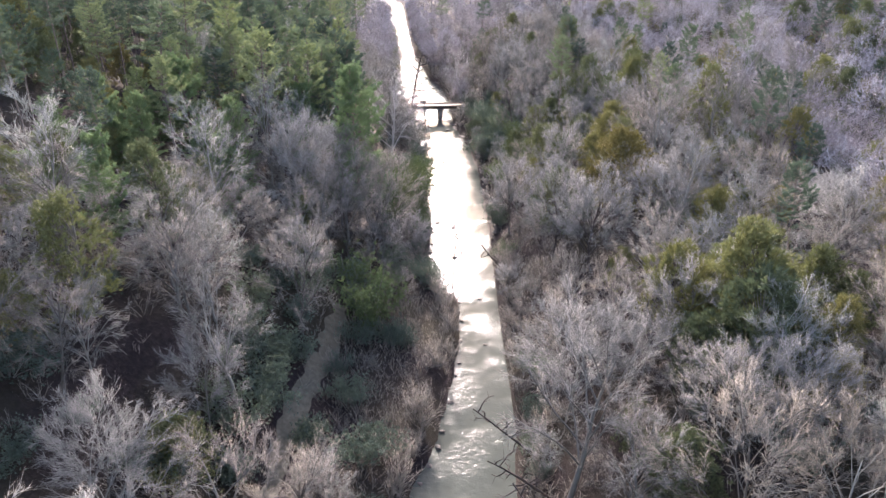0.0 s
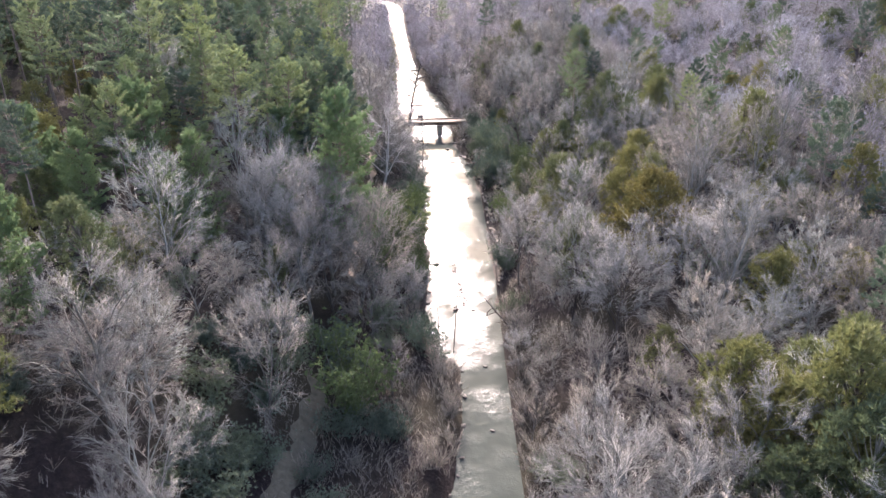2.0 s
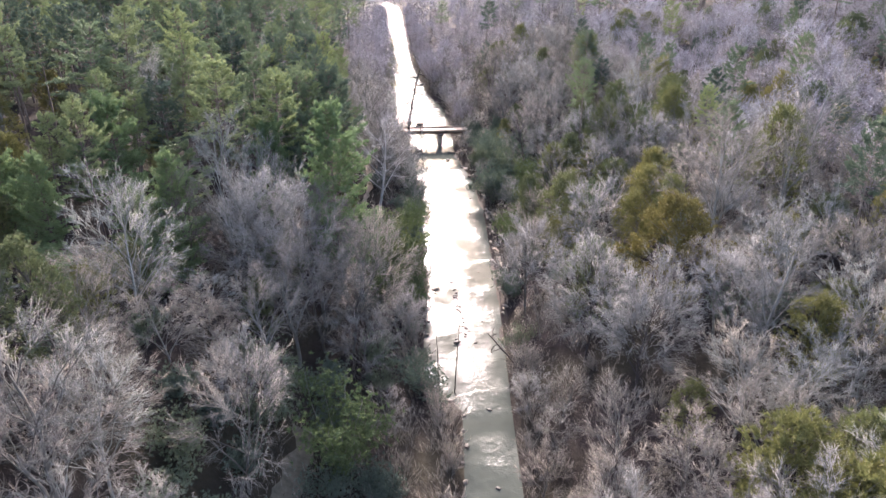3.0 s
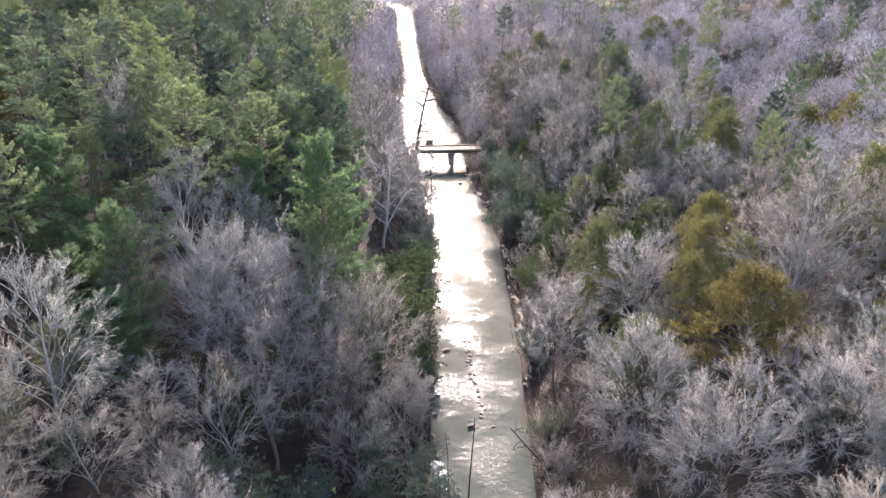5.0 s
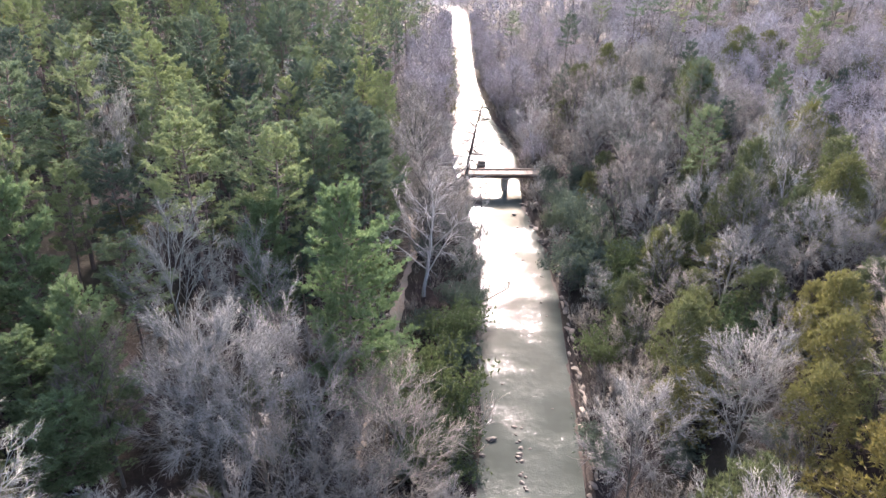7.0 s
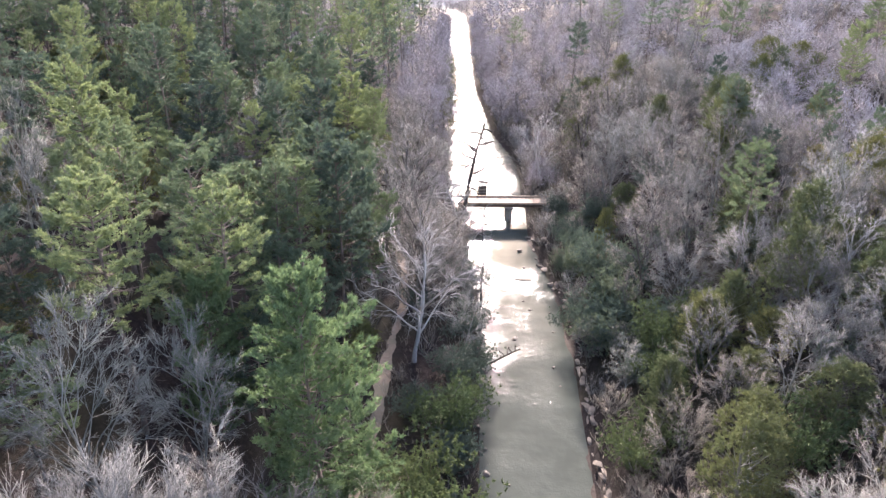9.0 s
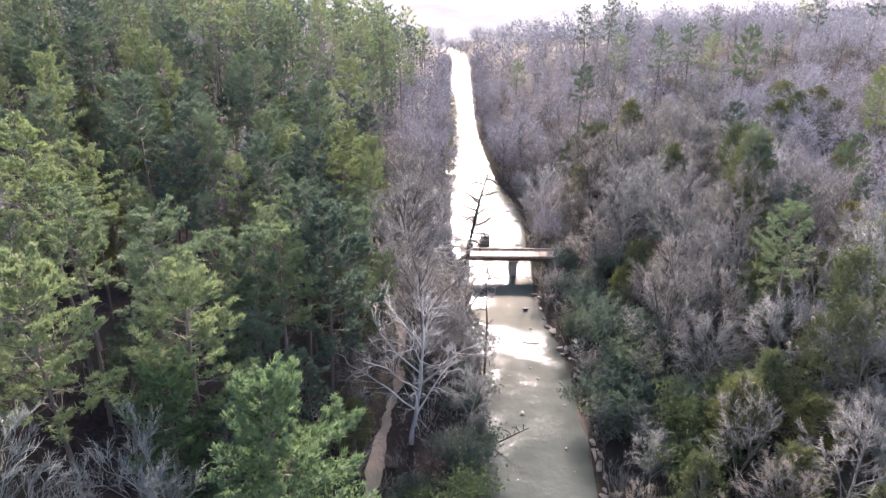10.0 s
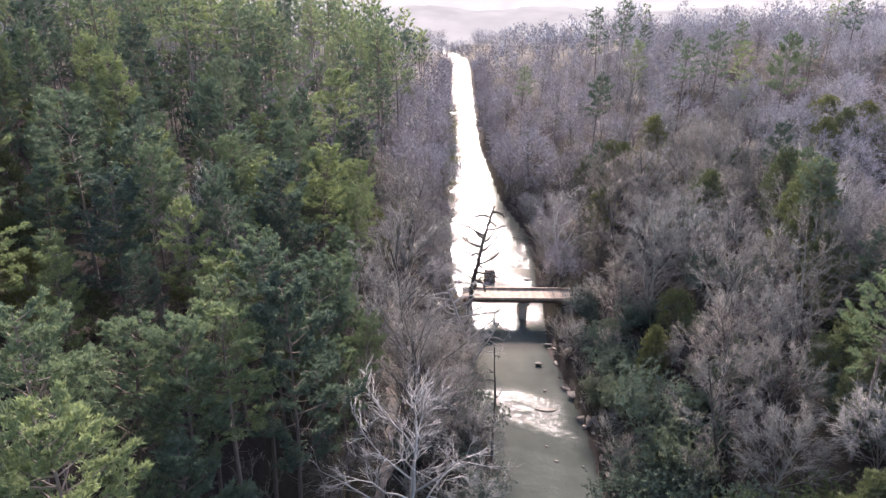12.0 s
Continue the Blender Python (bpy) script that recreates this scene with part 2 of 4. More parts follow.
def part(name, me, parent, label=""):
    ob = new(name, me)
    ob.parent = parent
    return tagged(ob, label)


# ---- the lie of the land ----
# distance along the valley, left edge and right edge of the water
CREEK = np.array([(-400, -6, 5), (-60, -5, 6), (30, -4.5, 6.5), (45, -3, 6.7), (50, -1, 6.9), (59, 0.6, 7.4), (68, 1.8, 7.2), (79, 1.9, 7.3), (83, -1.5, 7.5), (90, -2.4, 7.6),
                  (105, -2.0, 7.7), (119, -3.1, 7.6), (133, -3.5, 7.2), (142, -3.6, 6.6), (150, -5, 6), (156, -6.3, 4.8), (166, -6.8, 2.9), (174, -8.2, 2.6), (184, -11, 1.8), (202, -12.7, 1.1),
                  (210, -13.6, -0.3), (226, -15.7, -4.5), (250, -17.7, -7.8), (277, -19.8, -11.2), (318, -22.7, -14.6), (380, -27.8, -19.3), (432, -31.5, -23.2), (470, -35, -27),
                  (520, -52, -43), (620, -120, -105), (1200, -500, -480)], float)
TRACK = np.array([(-200, -20), (20, -15.2), (43, -14.2), (55, -13.3), (68, -12.2), (90, -12.4), (120, -12.9), (140, -13.4), (150, -14.6), (160, -16.6), (168, -17.6), (176, -19.5), (200, -28), (260, -40)], float)


def edges(y):
    return np.interp(y, CREEK[:, 0], CREEK[:, 1]), np.interp(y, CREEK[:, 0], CREEK[:, 2])


def smooth01(s):
    s = np.clip(s, 0, 1)
    return s * s * (3 - 2 * s)


def rough_land(x, y):
    return (np.sin(x * 0.071 + 1.3 * np.sin(y * 0.031)) * np.cos(y * 0.057 + 0.8) + 0.6 * np.sin(x * 0.023 + y * 0.017 + 2.1) * 2
            + 0.35 * np.sin(x * 0.21 + y * 0.13) * np.cos(y * 0.19 - x * 0.08))


def land(x, y):
    """The ground's height at (x, y)."""
    x, y = np.asarray(x, float), np.asarray(y, float)
    le, ri = edges(y)
    dl, dr = le - x, x - ri
    left = np.interp(dl, [0, 0.7, 2, 11.5, 14, 18, 24, 34, 60, 90, 180, 400, 1500], [-0.1, 0.7, 1.6, 2.2, 3.4, 6.6, 10.6, 14.5, 19.5, 24, 33, 46, 60])
    right = np.interp(dr, [0, 0.5, 1.6, 5, 14, 28, 60, 120, 250, 1500], [-0.1, 1.0, 2.0, 4.6, 10.8, 15.0, 18.5, 25, 38, 70])
    bed = -0.1 - 0.5 * smooth01(np.minimum(-dl, -dr) / 2.5)
    left = left * (1 - 0.80 * smooth01((y - 300) / 110))
    right = right * (1 - 0.65 * smooth01((y - 330) / 130))
    d = np.maximum(dl, dr)
    z = np.where(dl > 0, left, np.where(dr > 0, right, bed))
    z = z + rough_land(x, y) * np.clip(d - 3, 0, 40) / 40 * 2.2
    return z


def land_at(x, y):
    return float(land(np.array([x]), np.array([y]))[0])


def spread(lo, hi, near_lo, near_hi, step, growth=1.12):
    a = list(np.arange(near_lo, near_hi + step / 2, step))
    s = step
    while a[-1] < hi:
        s *= growth
        a.append(a[-1] + s)
    s = step
    while a[0] > lo:
        s *= growth
        a.insert(0, a[0] - s)
    return np.array(a)


def make_ground():
    xs, ys = spread(-2500, 2500, -45, 40, 0.8), spread(-1200, 4000, 20, 230, 1.1, 1.05)
    x, y = np.meshgrid(xs, ys, indexing="ij")
    rng = np.random.default_rng(5)
    z = land(x, y)
    le, ri = edges(y)
    dry = (np.maximum(le - x, x - ri) > 0.6) & (np.abs(x - np.interp(y, TRACK[:, 0], TRACK[:, 1])) > 3.2)
    z = z + rng.normal(size=z.shape) * 0.10 * dry
    nx, ny = len(xs), len(ys)
    i, j = np.meshgrid(np.arange(nx - 1), np.arange(ny - 1), indexing="ij")
    f = np.stack([i * ny + j, (i + 1) * ny + j, (i + 1) * ny + j + 1, i * ny + j + 1], -1).reshape(-1, 4)
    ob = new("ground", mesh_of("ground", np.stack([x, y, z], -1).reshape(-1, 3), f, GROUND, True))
    tagged(ob, "brown leaf-covered valley floor and wooded slopes", "ground", kind="structure")


def strip(name, ys, left, right, z, mat, cols=8):
    s = np.linspace(0, 1, cols)
    x = left[:, None] + (right - left)[:, None] * s
    y = np.repeat(ys[:, None], cols, 1)
    zz = z(x, y)
    n = len(ys)
    i, j = np.meshgrid(np.arange(n - 1), np.arange(cols - 1), indexing="ij")
    f = np.stack([i * cols + j, i * cols + j + 1, (i + 1) * cols + j + 1, (i + 1) * cols + j], -1).reshape(-1, 4)
    return new(name, mesh_of(name, np.stack([x, y, zz], -1).reshape(-1, 3), f, mat, True))


make_ground()
ys = np.concatenate([np.arange(-300, 20, 10.0), np.arange(20, 240, 1.0), np.arange(240, 620, 5.0)])
le, ri = edges(ys)
tagged(strip("water", ys, le - 1.2, ri + 0.6, lambda x, y: np.zeros_like(x), WATER, 14), "murky grey-green creek with small ripples mirroring bright sky", "creek", kind="structure")
rng = np.random.default_rng(8)


def path_strip(name, y0, y1, width, mat, label, category):
    ys = np.arange(y0, y1, 0.5)
    mid = np.interp(ys, TRACK[:, 0], TRACK[:, 1]) + 0.25 * np.sin(ys * 0.23)
    fray = np.convolve(rng.normal(size=len(ys) + 8), np.ones(3) / 3, "same")[:len(ys)] * 0.42 * width
    fray2 = np.convolve(rng.normal(size=len(ys) + 8), np.ones(3) / 3, "same")[:len(ys)] * 0.42 * width
    half = width * (1 + 0.22 * np.sin(ys * 0.31 + 1) * np.sin(ys * 0.11))
    tagged(strip(name, ys, mid - half + fray, mid + half + fray2, lambda x, y: land(x, y) + 0.05, mat, 6), label, category, kind="structure")


MUD = plain_material("red_brown_mud", (0.026, 0.019, 0.015), (0.072, 0.053, 0.042), 1.8, 0.95, 0.7, 0.10)
ys = np.arange(92, 171, 0.5)
le, ri = edges(ys)
fray = np.convolve(rng.normal(size=len(ys)), np.ones(4) / 4, "same") * 0.5
tagged(strip("bank", ys, ri - 0.35 + fray * 0.7, ri + 1.7 + fray * 0.6, lambda x, y: np.minimum(np.maximum(land(x, y) + 0.05, 0.06 + 0.08 * (x - edges(y)[1])), 0.55 + 0.3 * (x - edges(y)[1])), MUD, 10), "red-brown muddy ledge along the creek", "bank", kind="structure")
path_strip("track", -20, 72, 0.85, TRACKDIRT, "grey-brown weedy track along the creek bank", "track")
path_strip("trail", 98, 176, 0.50, TRAIL, "tan packed-dirt trail along the creek bank", "trail")


# ---- plants ----
def bent(rng, p, d, length, steps, wobble, lift):
    pts, d = [np.array(p, float)], np.array(d, float)
    for _ in range(steps):
        d = d + rng.normal(size=3) * wobble + np.array([0, 0, lift])
        d /= np.linalg.norm(d)
        pts.append(pts[-1] + d * length / steps)
    return np.array(pts)


def along(pts, s):
    k = s * (len(pts) - 1)
    i = min(int(k), len(pts) - 2)
    return pts[i] + (pts[i + 1] - pts[i]) * (k - i), (pts[i + 1] - pts[i]) / (np.linalg.norm(pts[i + 1] - pts[i]) + 1e-9)


def side_way(rng, d, angle):
    r = np.cross(d, rng.normal(size=3))
    r /= np.linalg.norm(r) + 1e-9
    return d * math.cos(angle) + r * math.sin(angle)


def bare_tree(seed, height=18.0, width=4.5, limbs=9, boughs=7, sprays=6, twigs=7, fork=0.35, thick=0.70, crooked=0.16, twig=0.012):
    """Trunk and limbs, and the twiggy crown, of a leafless broadleaf tree."""
    rng = np.random.default_rng(seed)
    wood, crown = Build(), Build()
    trunk = bent(rng, (0, 0, -0.6), (0, 0, 1), height * 0.74, 7, 0.09, 0.05)
    wood.tube(trunk, np.linspace(0.020, 0.005, len(trunk)) * height * thick, 6)
    tp, td, tl, tw = [], [], [], []
    heart = np.array([0, 0, height * (0.36 + 0.5 * fork)])
    rise = height * 0.95 - heart[2]
    for i in range(limbs):
        c = (i + rng.random() * 0.8) / limbs
        az = i * 2.4 + rng.random() * 0.9
        c2 = -0.12 + 1.1 * c
        flat = math.sqrt(max(0.02, 1 - min(1.0, c2) ** 2))
        reach = 0.74 + 0.36 * rng.random()
        end = heart + reach * np.array([math.cos(az) * flat * width, math.sin(az) * flat * width, c2 * rise])
        s = min(0.97, fork + (0.95 - fork) * c ** 1.3)
        p, d = along(trunk, s)
        ln = float(np.linalg.norm(end - p))
        u = np.linspace(0, 1, 6)[:, None]
        knee = 0.5 * (p + end) + np.array([0, 0, 0.10 * ln]) + rng.normal(size=3) * 0.05 * ln
        limb = (1 - u) ** 2 * p + 2 * u * (1 - u) * knee + u * u * end
        limb[1:] += rng.normal(size=limb[1:].shape) * crooked * 0.28 * ln / 5
        r0 = 0.0080 * height * thick * (1.1 - 0.6 * s)
        wood.tube(limb, np.linspace(r0, r0 * 0.22, len(limb)), 5)
        for j in range(boughs):
            u = 0.25 + 0.75 * (j + rng.random()) / boughs
            p, d = along(limb, min(u, 0.99))
            bl = width * 0.46 * (1.15 - 0.5 * u) * (0.7 + 0.6 * rng.random())
            away = (p - heart) / (np.linalg.norm(p - heart) + 1e-9)
            bough = bent(rng, p, side_way(rng, d, 0.75) + 0.45 * away, bl, 3, crooked * 1.2, 0.03)
            (wood if j % 3 == 0 else crown).tube(bough, np.linspace(r0 * 0.40, r0 * 0.14, len(bough)), 3)
            for k in range(sprays):
                w = 0.3 + 0.7 * (k + rng.random()) / sprays
                p, d = along(bough, min(w, 0.99))
                sl = bl * 0.55 * (0.7 + 0.6 * rng.random())
                spray = bent(rng, p, side_way(rng, d, 0.65) + 0.3 * away, sl, 2, 0.22, 0.03)
                crown.spikes([spray[0]], [spray[-1] - spray[0]], sl, 0.0010 * height + 0.4 * twig, rng)
                for m in range(twigs):
                    q, e = along(spray, rng.random() * 0.95)
                    tp.append(q)
                    td.append(side_way(rng, e, 0.65) + 0.2 * away)
                    tl.append(sl * (0.4 + 0.5 * rng.random()))
                    tw.append(twig)
    crown.spikes(tp, td, np.array(tl), np.array(tw), rng)
    return wood, crown


def pine_tree(seed, height=23.0, width=4.2, branches=60, tufts=26, needles=15, base=0.38, needle=0.30, blade=0.040, dead=12, light=False, inner=0.42):
    """Straight trunk with short dead stubs, and whorls of rising branches that each carry a flat, feathery plate of needle tufts."""
    rng = np.random.default_rng(seed)
    wood, crown = Build(), Build()
    trunk = bent(rng, (0, 0, -0.6), (0, 0, 1), height, 8, 0.025, 0.03)
    wood.tube(trunk, np.linspace(0.0105, 0.0018, len(trunk)) * height, 5 if light else 6)
    whorls = max(5, branches // 5)
    heavy, heavier = rng.random() * 6.28, rng.random() * 6.28
    p_, d_ = [], []
    for i in range(branches):
        w = i // 5
        s = base + (0.99 - base) * ((w + 0.75 * rng.random()) / whorls) ** 0.92
        p, d = along(trunk, min(s, 0.99))
        az = w * 0.7 + (i % 5) * 1.257 + rng.normal() * 0.25
        c = min(1.0, (s - base) / (1 - base))
        full = math.sin(min(1.0, c * 1.7 + 0.42) * math.pi / 2) * (1 - 0.98 * c ** 2.3) ** 0.6
        lop = 1 + 0.22 * math.sin(az - heavy) + 0.14 * math.sin(2 * az + w * 0.9 - heavier)
        ln = width * full * lop * (0.62 + 0.55 * rng.random()) + 0.6
        br = bent(rng, p, (math.cos(az), math.sin(az), 0.02 + 0.85 * c * c + 0.16 * rng.normal()), ln, 4, 0.11, 0.09)
        if light:
            wood.spikes([br[0]], [br[-1] - br[0]], ln, 0.05, rng)
        else:
            wood.tube(br, np.linspace(0.05, 0.014, len(br)), 3)
        side = np.array([-math.sin(az), math.cos(az), 0.0])
        for j in range(max(3, int(tufts * (0.25 + 0.85 * ln / width)))):
            u = inner + (1 - inner) * rng.random() ** 0.75
            q, e = along(br, min(u, 0.99))
            fan = ln * 0.36 * (1.15 - u) + 0.20
            q = q + side * fan * rng.uniform(-1, 1) + e * 0.18 * rng.normal() + np.array([0, 0, 0.13 * rng.normal() + 0.05])
            p_.append(q + rng.normal(size=(needles, 3)) * [0.07, 0.07, 0.03])
            d_.append(rng.normal(size=(needles, 3)) * [0.8, 0.8, 0.5] + e * 0.9 + np.array([0, 0, 0.5]))
    for i in range(dead):
        s = base * (0.45 + 0.55 * rng.random())
        p, d = along(trunk, s)
        az = rng.random() * 6.28
        br = bent(rng, p, (math.cos(az), math.sin(az), 0.1), 0.6 + 1.4 * rng.random(), 2, 0.1, 0)
        wood.tube(br, [0.03, 0.02, 0.008], 3)
    p_, d_ = np.concatenate(p_), np.concatenate(d_)
    crown.spikes(p_, d_, needle * (0.6 + 0.7 * rng.random(len(p_))), blade, rng, flat=True)
    return wood, crown


def cedar_tree(seed, height=10.0, width=2.8, lobes=58, sprigs=22, needles=12, top=0.55, size=0.36, blade=0.036, light=False):
    """A dense rounded to conical evergreen made of upswept sprays, with an uneven outline."""
    rng = np.random.default_rng(seed)
    wood, crown = Build(), Build()
    trunk = bent(rng, (0, 0, -0.5), (0, 0, 1), height * 0.92, 6, 0.05, 0.05)
    wood.tube(trunk, np.linspace(0.014, 0.003, len(trunk)) * height, 6)
    p_, d_ = [], []
    for i in range(lobes):
        c = ((i + rng.random()) / lobes) ** 0.85
        az = i * 2.399 + rng.random()
        prof = math.sin(min(1, (c + 0.10) * 2.6) * math.pi / 2) * (1 - c ** (1 / top)) ** 0.6
        r = width * prof * (0.45 + 0.65 * rng.random())
        out = np.array([math.cos(az), math.sin(az), 0])
        hub = out * r + np.array([0, 0, height * (0.10 + 0.86 * c)])
        p, d = along(trunk, min(0.98, 0.06 + 0.8 * c))
        if not light:
            wood.tube(np.array([p, (p + hub) / 2 - [0, 0, 0.1], hub]), [0.045, 0.03, 0.012], 3)
        k = int(sprigs * (0.6 + 0.8 * rng.random()))
        q = hub + rng.normal(size=(k, 3)) * np.array([0.42, 0.42, 0.36]) * (0.6 + 0.25 * width / 2.8)
        p_.append(np.repeat(q, needles, 0))
        d_.append(rng.normal(size=(k * needles, 3)) * 0.6 + out * 0.6 + np.array([0, 0, 0.9]))
    p_, d_ = np.concatenate(p_), np.concatenate(d_)
    crown.spikes(p_, d_, size * (0.6 + 0.8 * rng.random(len(p_))), blade, rng, flat=True)
    return wood, crown


def evergreen_shrub(seed, height=4.0, width=2.4, sprigs=900, leaves=11, size=0.22, blade=0.046):
    """A many-stemmed bush with clumps of broad dark leaves."""
    rng = np.random.default_rng(seed)
    wood, crown = Build(), Build()
    p_, d_ = [], []
    stems = []
    for i in range(9):
        az = i * 0.75 + rng.random()
        st = bent(rng, (0, 0, -0.3), (math.cos(az) * 0.55, math.sin(az) * 0.55, 1), height * (0.7 + 0.35 * rng.random()), 4, 0.16, 0.05)
        wood.tube(st, np.linspace(0.05, 0.012, len(st)), 4)
        stems.append(st)
    for i in range(sprigs):
        st = stems[rng.integers(len(stems))]
        q, e = along(st, 0.25 + 0.74 * rng.random() ** 0.6)
        off = rng.normal(size=3) * np.array([0.42, 0.42, 0.26]) * width * 0.55
        p_.append(np.repeat((q + off)[None], leaves, 0))
        d_.append(rng.normal(size=(leaves, 3)) + np.array([0, 0, 0.5]) + off * 0.3)
    p_, d_ = np.concatenate(p_), np.concatenate(d_)
    p_[:, 2] = np.maximum(p_[:, 2], 0.1)
    crown.spikes(p_, d_, size * (0.6 + 0.8 * rng.random(len(p_))), blade, rng, flat=True)
    return wood, crown


def bare_shrub(seed, height=2.6, stems=16, twigs=24):
    """A spray of thin leafless stems."""
    rng = np.random.default_rng(seed)
    wood, crown = Build(), Build()
    tp, td, tl = [], [], []
    for i in range(stems):
        az = rng.random() * 6.28
        k = 0.25 + 0.5 * rng.random()
        st = bent(rng, rng.normal(size=3) * [0.25, 0.25, 0] - [0, 0, 0.25], (math.cos(az) * k, math.sin(az) * k, 1), height * (0.6 + 0.5 * rng.random()), 4, 0.14, 0.03)
        wood.tube(st, np.linspace(0.022, 0.006, len(st)), 3)
        for j in range(twigs):
            q, e = along(st, 0.2 + 0.79 * rng.random())
            tp.append(q)
            td.append(side_way(rng, e, 0.6))
            tl.append(height * (0.12 + 0.22 * rng.random()))
    crown.spikes(tp, td, np.array(tl), 0.012, rng)
    return wood, crown


class Kind:
    """One shape of plant: a thing with two parts, placed first itself and then by copies."""

    def __init__(self, name, category, label, group, made, mats, parts=("trunk", "crown")):
        self.root = new(name)
        tagged(self.root, label, category, group)
        for n, b, m in zip(parts, made, mats):
            part(n, b.mesh(n, m), self.root)
        self.used = False
        v = made[1].arrays()[0]
        self.top = float(np.quantile(v[:, 2], 0.985))
        self.reach = float(np.quantile(np.hypot(v[:, 0], v[:, 1]), 0.97))

    def place(self, x, y, size=1.0, turn=0.0, lean=(0, 0), label="", tall=1.0, sink=0.15):
        m = pose(x, y, land_at(x, y) - sink, lean[0], lean[1], turn) @ Matrix.Diagonal((size, size, size * tall, 1))
        if self.used:
            ob = copy_thing(self.root, m)
            ob.matrix_basis = m
        else:
            ob, self.used = self.root, True
            ob.matrix_basis = m
        return tagged(ob, label)


BARES = [Kind("bare_tree", "tree", "leafless grey broadleaf tree with a fine twiggy crown", "bare trees", bare_tree(s, h, w, li, fork=fk), (BARK, TWIG))
         for s, h, w, li, fk in ((1, 18, 4.8, 11, 0.28), (2, 19, 4.2, 11, 0.34), (3, 16, 5.2, 12, 0.20), (4, 20, 4.8, 11, 0.36), (5, 15, 4.4, 11, 0.24), (6, 17, 5.4, 12, 0.26))]
DOMES = [Kind("bare_tree", "tree", "wide leafless tree with a dense pale grey dome of twigs", "bare trees", bare_tree(s, 14, 4.6, 16, 8, 6, 8, fork=0.26, thick=0.5, twig=0.013), (BARK, PALETWIG)) for s in (11, 12)]
BROAD = Kind("bare_tree", "tree", "large round leafless tree with a pale grey dome of twigs", "bare trees", bare_tree(18, 14, 5.0, 20, 9, 7, 6, fork=0.26, thick=0.6, twig=0.014), (DARK, PALETWIG))
SPARSE = [Kind("bare_tree", "tree", "pale grey leafless tree with open crooked branches", "bare trees", bare_tree(s, 17, 4.4, 16, 8, 6, 5, fork=0.28, crooked=0.24, thick=0.5, twig=0.014), (PALEBARK, PALEBARK)) for s in (16, 17)]
BROWNS = [Kind("bare_tree", "tree", "small spreading leafless tree with purple-brown twigs", "bare trees", bare_tree(s, 13, 4.6, 14, 7, 6, 7, fork=0.16, thick=0.6), (BARK, BRUSH)) for s in (14, 15)]
PALES = [Kind("sycamore_tree", "tree", "leafless pale-barked tree with crooked whitish limbs", "pale sycamores", bare_tree(s, 18, 5.4, 11, 7, 4, 4, fork=0.28, crooked=0.26, thick=0.8), (PALE, PALE)) for s in (21, 22, 23)]
PINES = [Kind("pine_tree", "tree", "tall green pine with tufted needles and a bare lower trunk", "pines", pine_tree(s, h, w, b, base=ba), (PINEBARK, NEEDLE))
         for s, h, w, b, ba in ((31, 23, 3.5, 50, 0.52), (32, 25, 3.3, 45, 0.62), (33, 21, 3.8, 60, 0.42), (34, 24, 3.6, 50, 0.56), (35, 18, 3.0, 50, 0.40))]
CEDARS = [Kind("cedar_tree", "tree", "dense olive-green cedar with upswept sprays", "cedars", cedar_tree(s, h, w, top=tp), (BARK, CEDAR))
          for s, h, w, tp in ((41, 9, 2.8, 0.5), (42, 12, 3.0, 0.45), (43, 8, 3.2, 0.4))]
GOLDS = [Kind("cedar_tree", "tree", "golden-brown rounded cedar beside leafless trees", "cedars", cedar_tree(s, 11, 4.2, 70, 26, top=0.4), (BARK, GOLD)) for s in (45,)]
LAURELS = [Kind("evergreen_shrub", "shrub", "dark green broadleaf evergreen bush on the slope", "evergreen shrubs", evergreen_shrub(s, h, w), (BARK, LAUREL), ("branchwork", "foliage"))
           for s, h, w in ((51, 4.5, 2.6), (52, 3.4, 2.4), (53, 5.5, 2.6))]
SHRUBS = [Kind("bare_shrub", "shrub", "leafless tan brush with many thin stems", "bare shrubs", bare_shrub(s, h), (BRUSH, BRUSH), ("branchwork", "brush")) for s, h in ((61, 2.6), (62, 3.4), (63, 2.0))]

YOUNG = [Kind("pine_tree", "tree", "bright green bushy pine with foliage to near the ground", "pines", pine_tree(s, h, w, b, 36, 15, base=0.14, dead=3, inner=0.22), (PINEBARK, BRIGHT)) for s, h, w, b in ((36, 20, 4.6, 125), (37, 16, 3.4, 80))]
BUSHES = [Kind("evergreen_shrub", "shrub", "bright green rounded evergreen bush beside the creek", "evergreen shrubs", evergreen_shrub(s, h, w, 1000), (BARK, FRESH), ("branchwork", "foliage")) for s, h, w in ((55, 5.0, 2.8), (56, 6.5, 2.6))]

taken = []


def stand(kind, x, y, top=None, size=1.0, turn=0.0, label="", clear=2.5, lean=(0, 0), spread=0.0):
    """A plant at a known place; with top, its height reaches that level."""
    if top is not None:
        size = max(0.3, (top + 0.3 - land_at(x, y)) / kind.top)
    taken.append((x, y, clear))
    wide = min(max(spread / kind.reach, 0.85 * size), 2.0 * size) if spread else min(size, 0.5 + 0.5 * size)
    return kind.place(x, y, wide, turn, lean, label, tall=size / wide)


# plants that stand out, at their places
def row_of(kinds, rows, clear=3.0, labels=(), spread=0.0):
    """Plants of one sort: x, y and the level of the top of each, and the half width of its crown where it differs."""
    for i, (x, y, top, *own) in enumerate(rows):
        stand(kinds[i % len(kinds)], x, y, top, turn=(i * 137 + x * 11) % 360, clear=clear, label=labels[i] if i < len(labels) else "", spread=own[0] if own else spread)


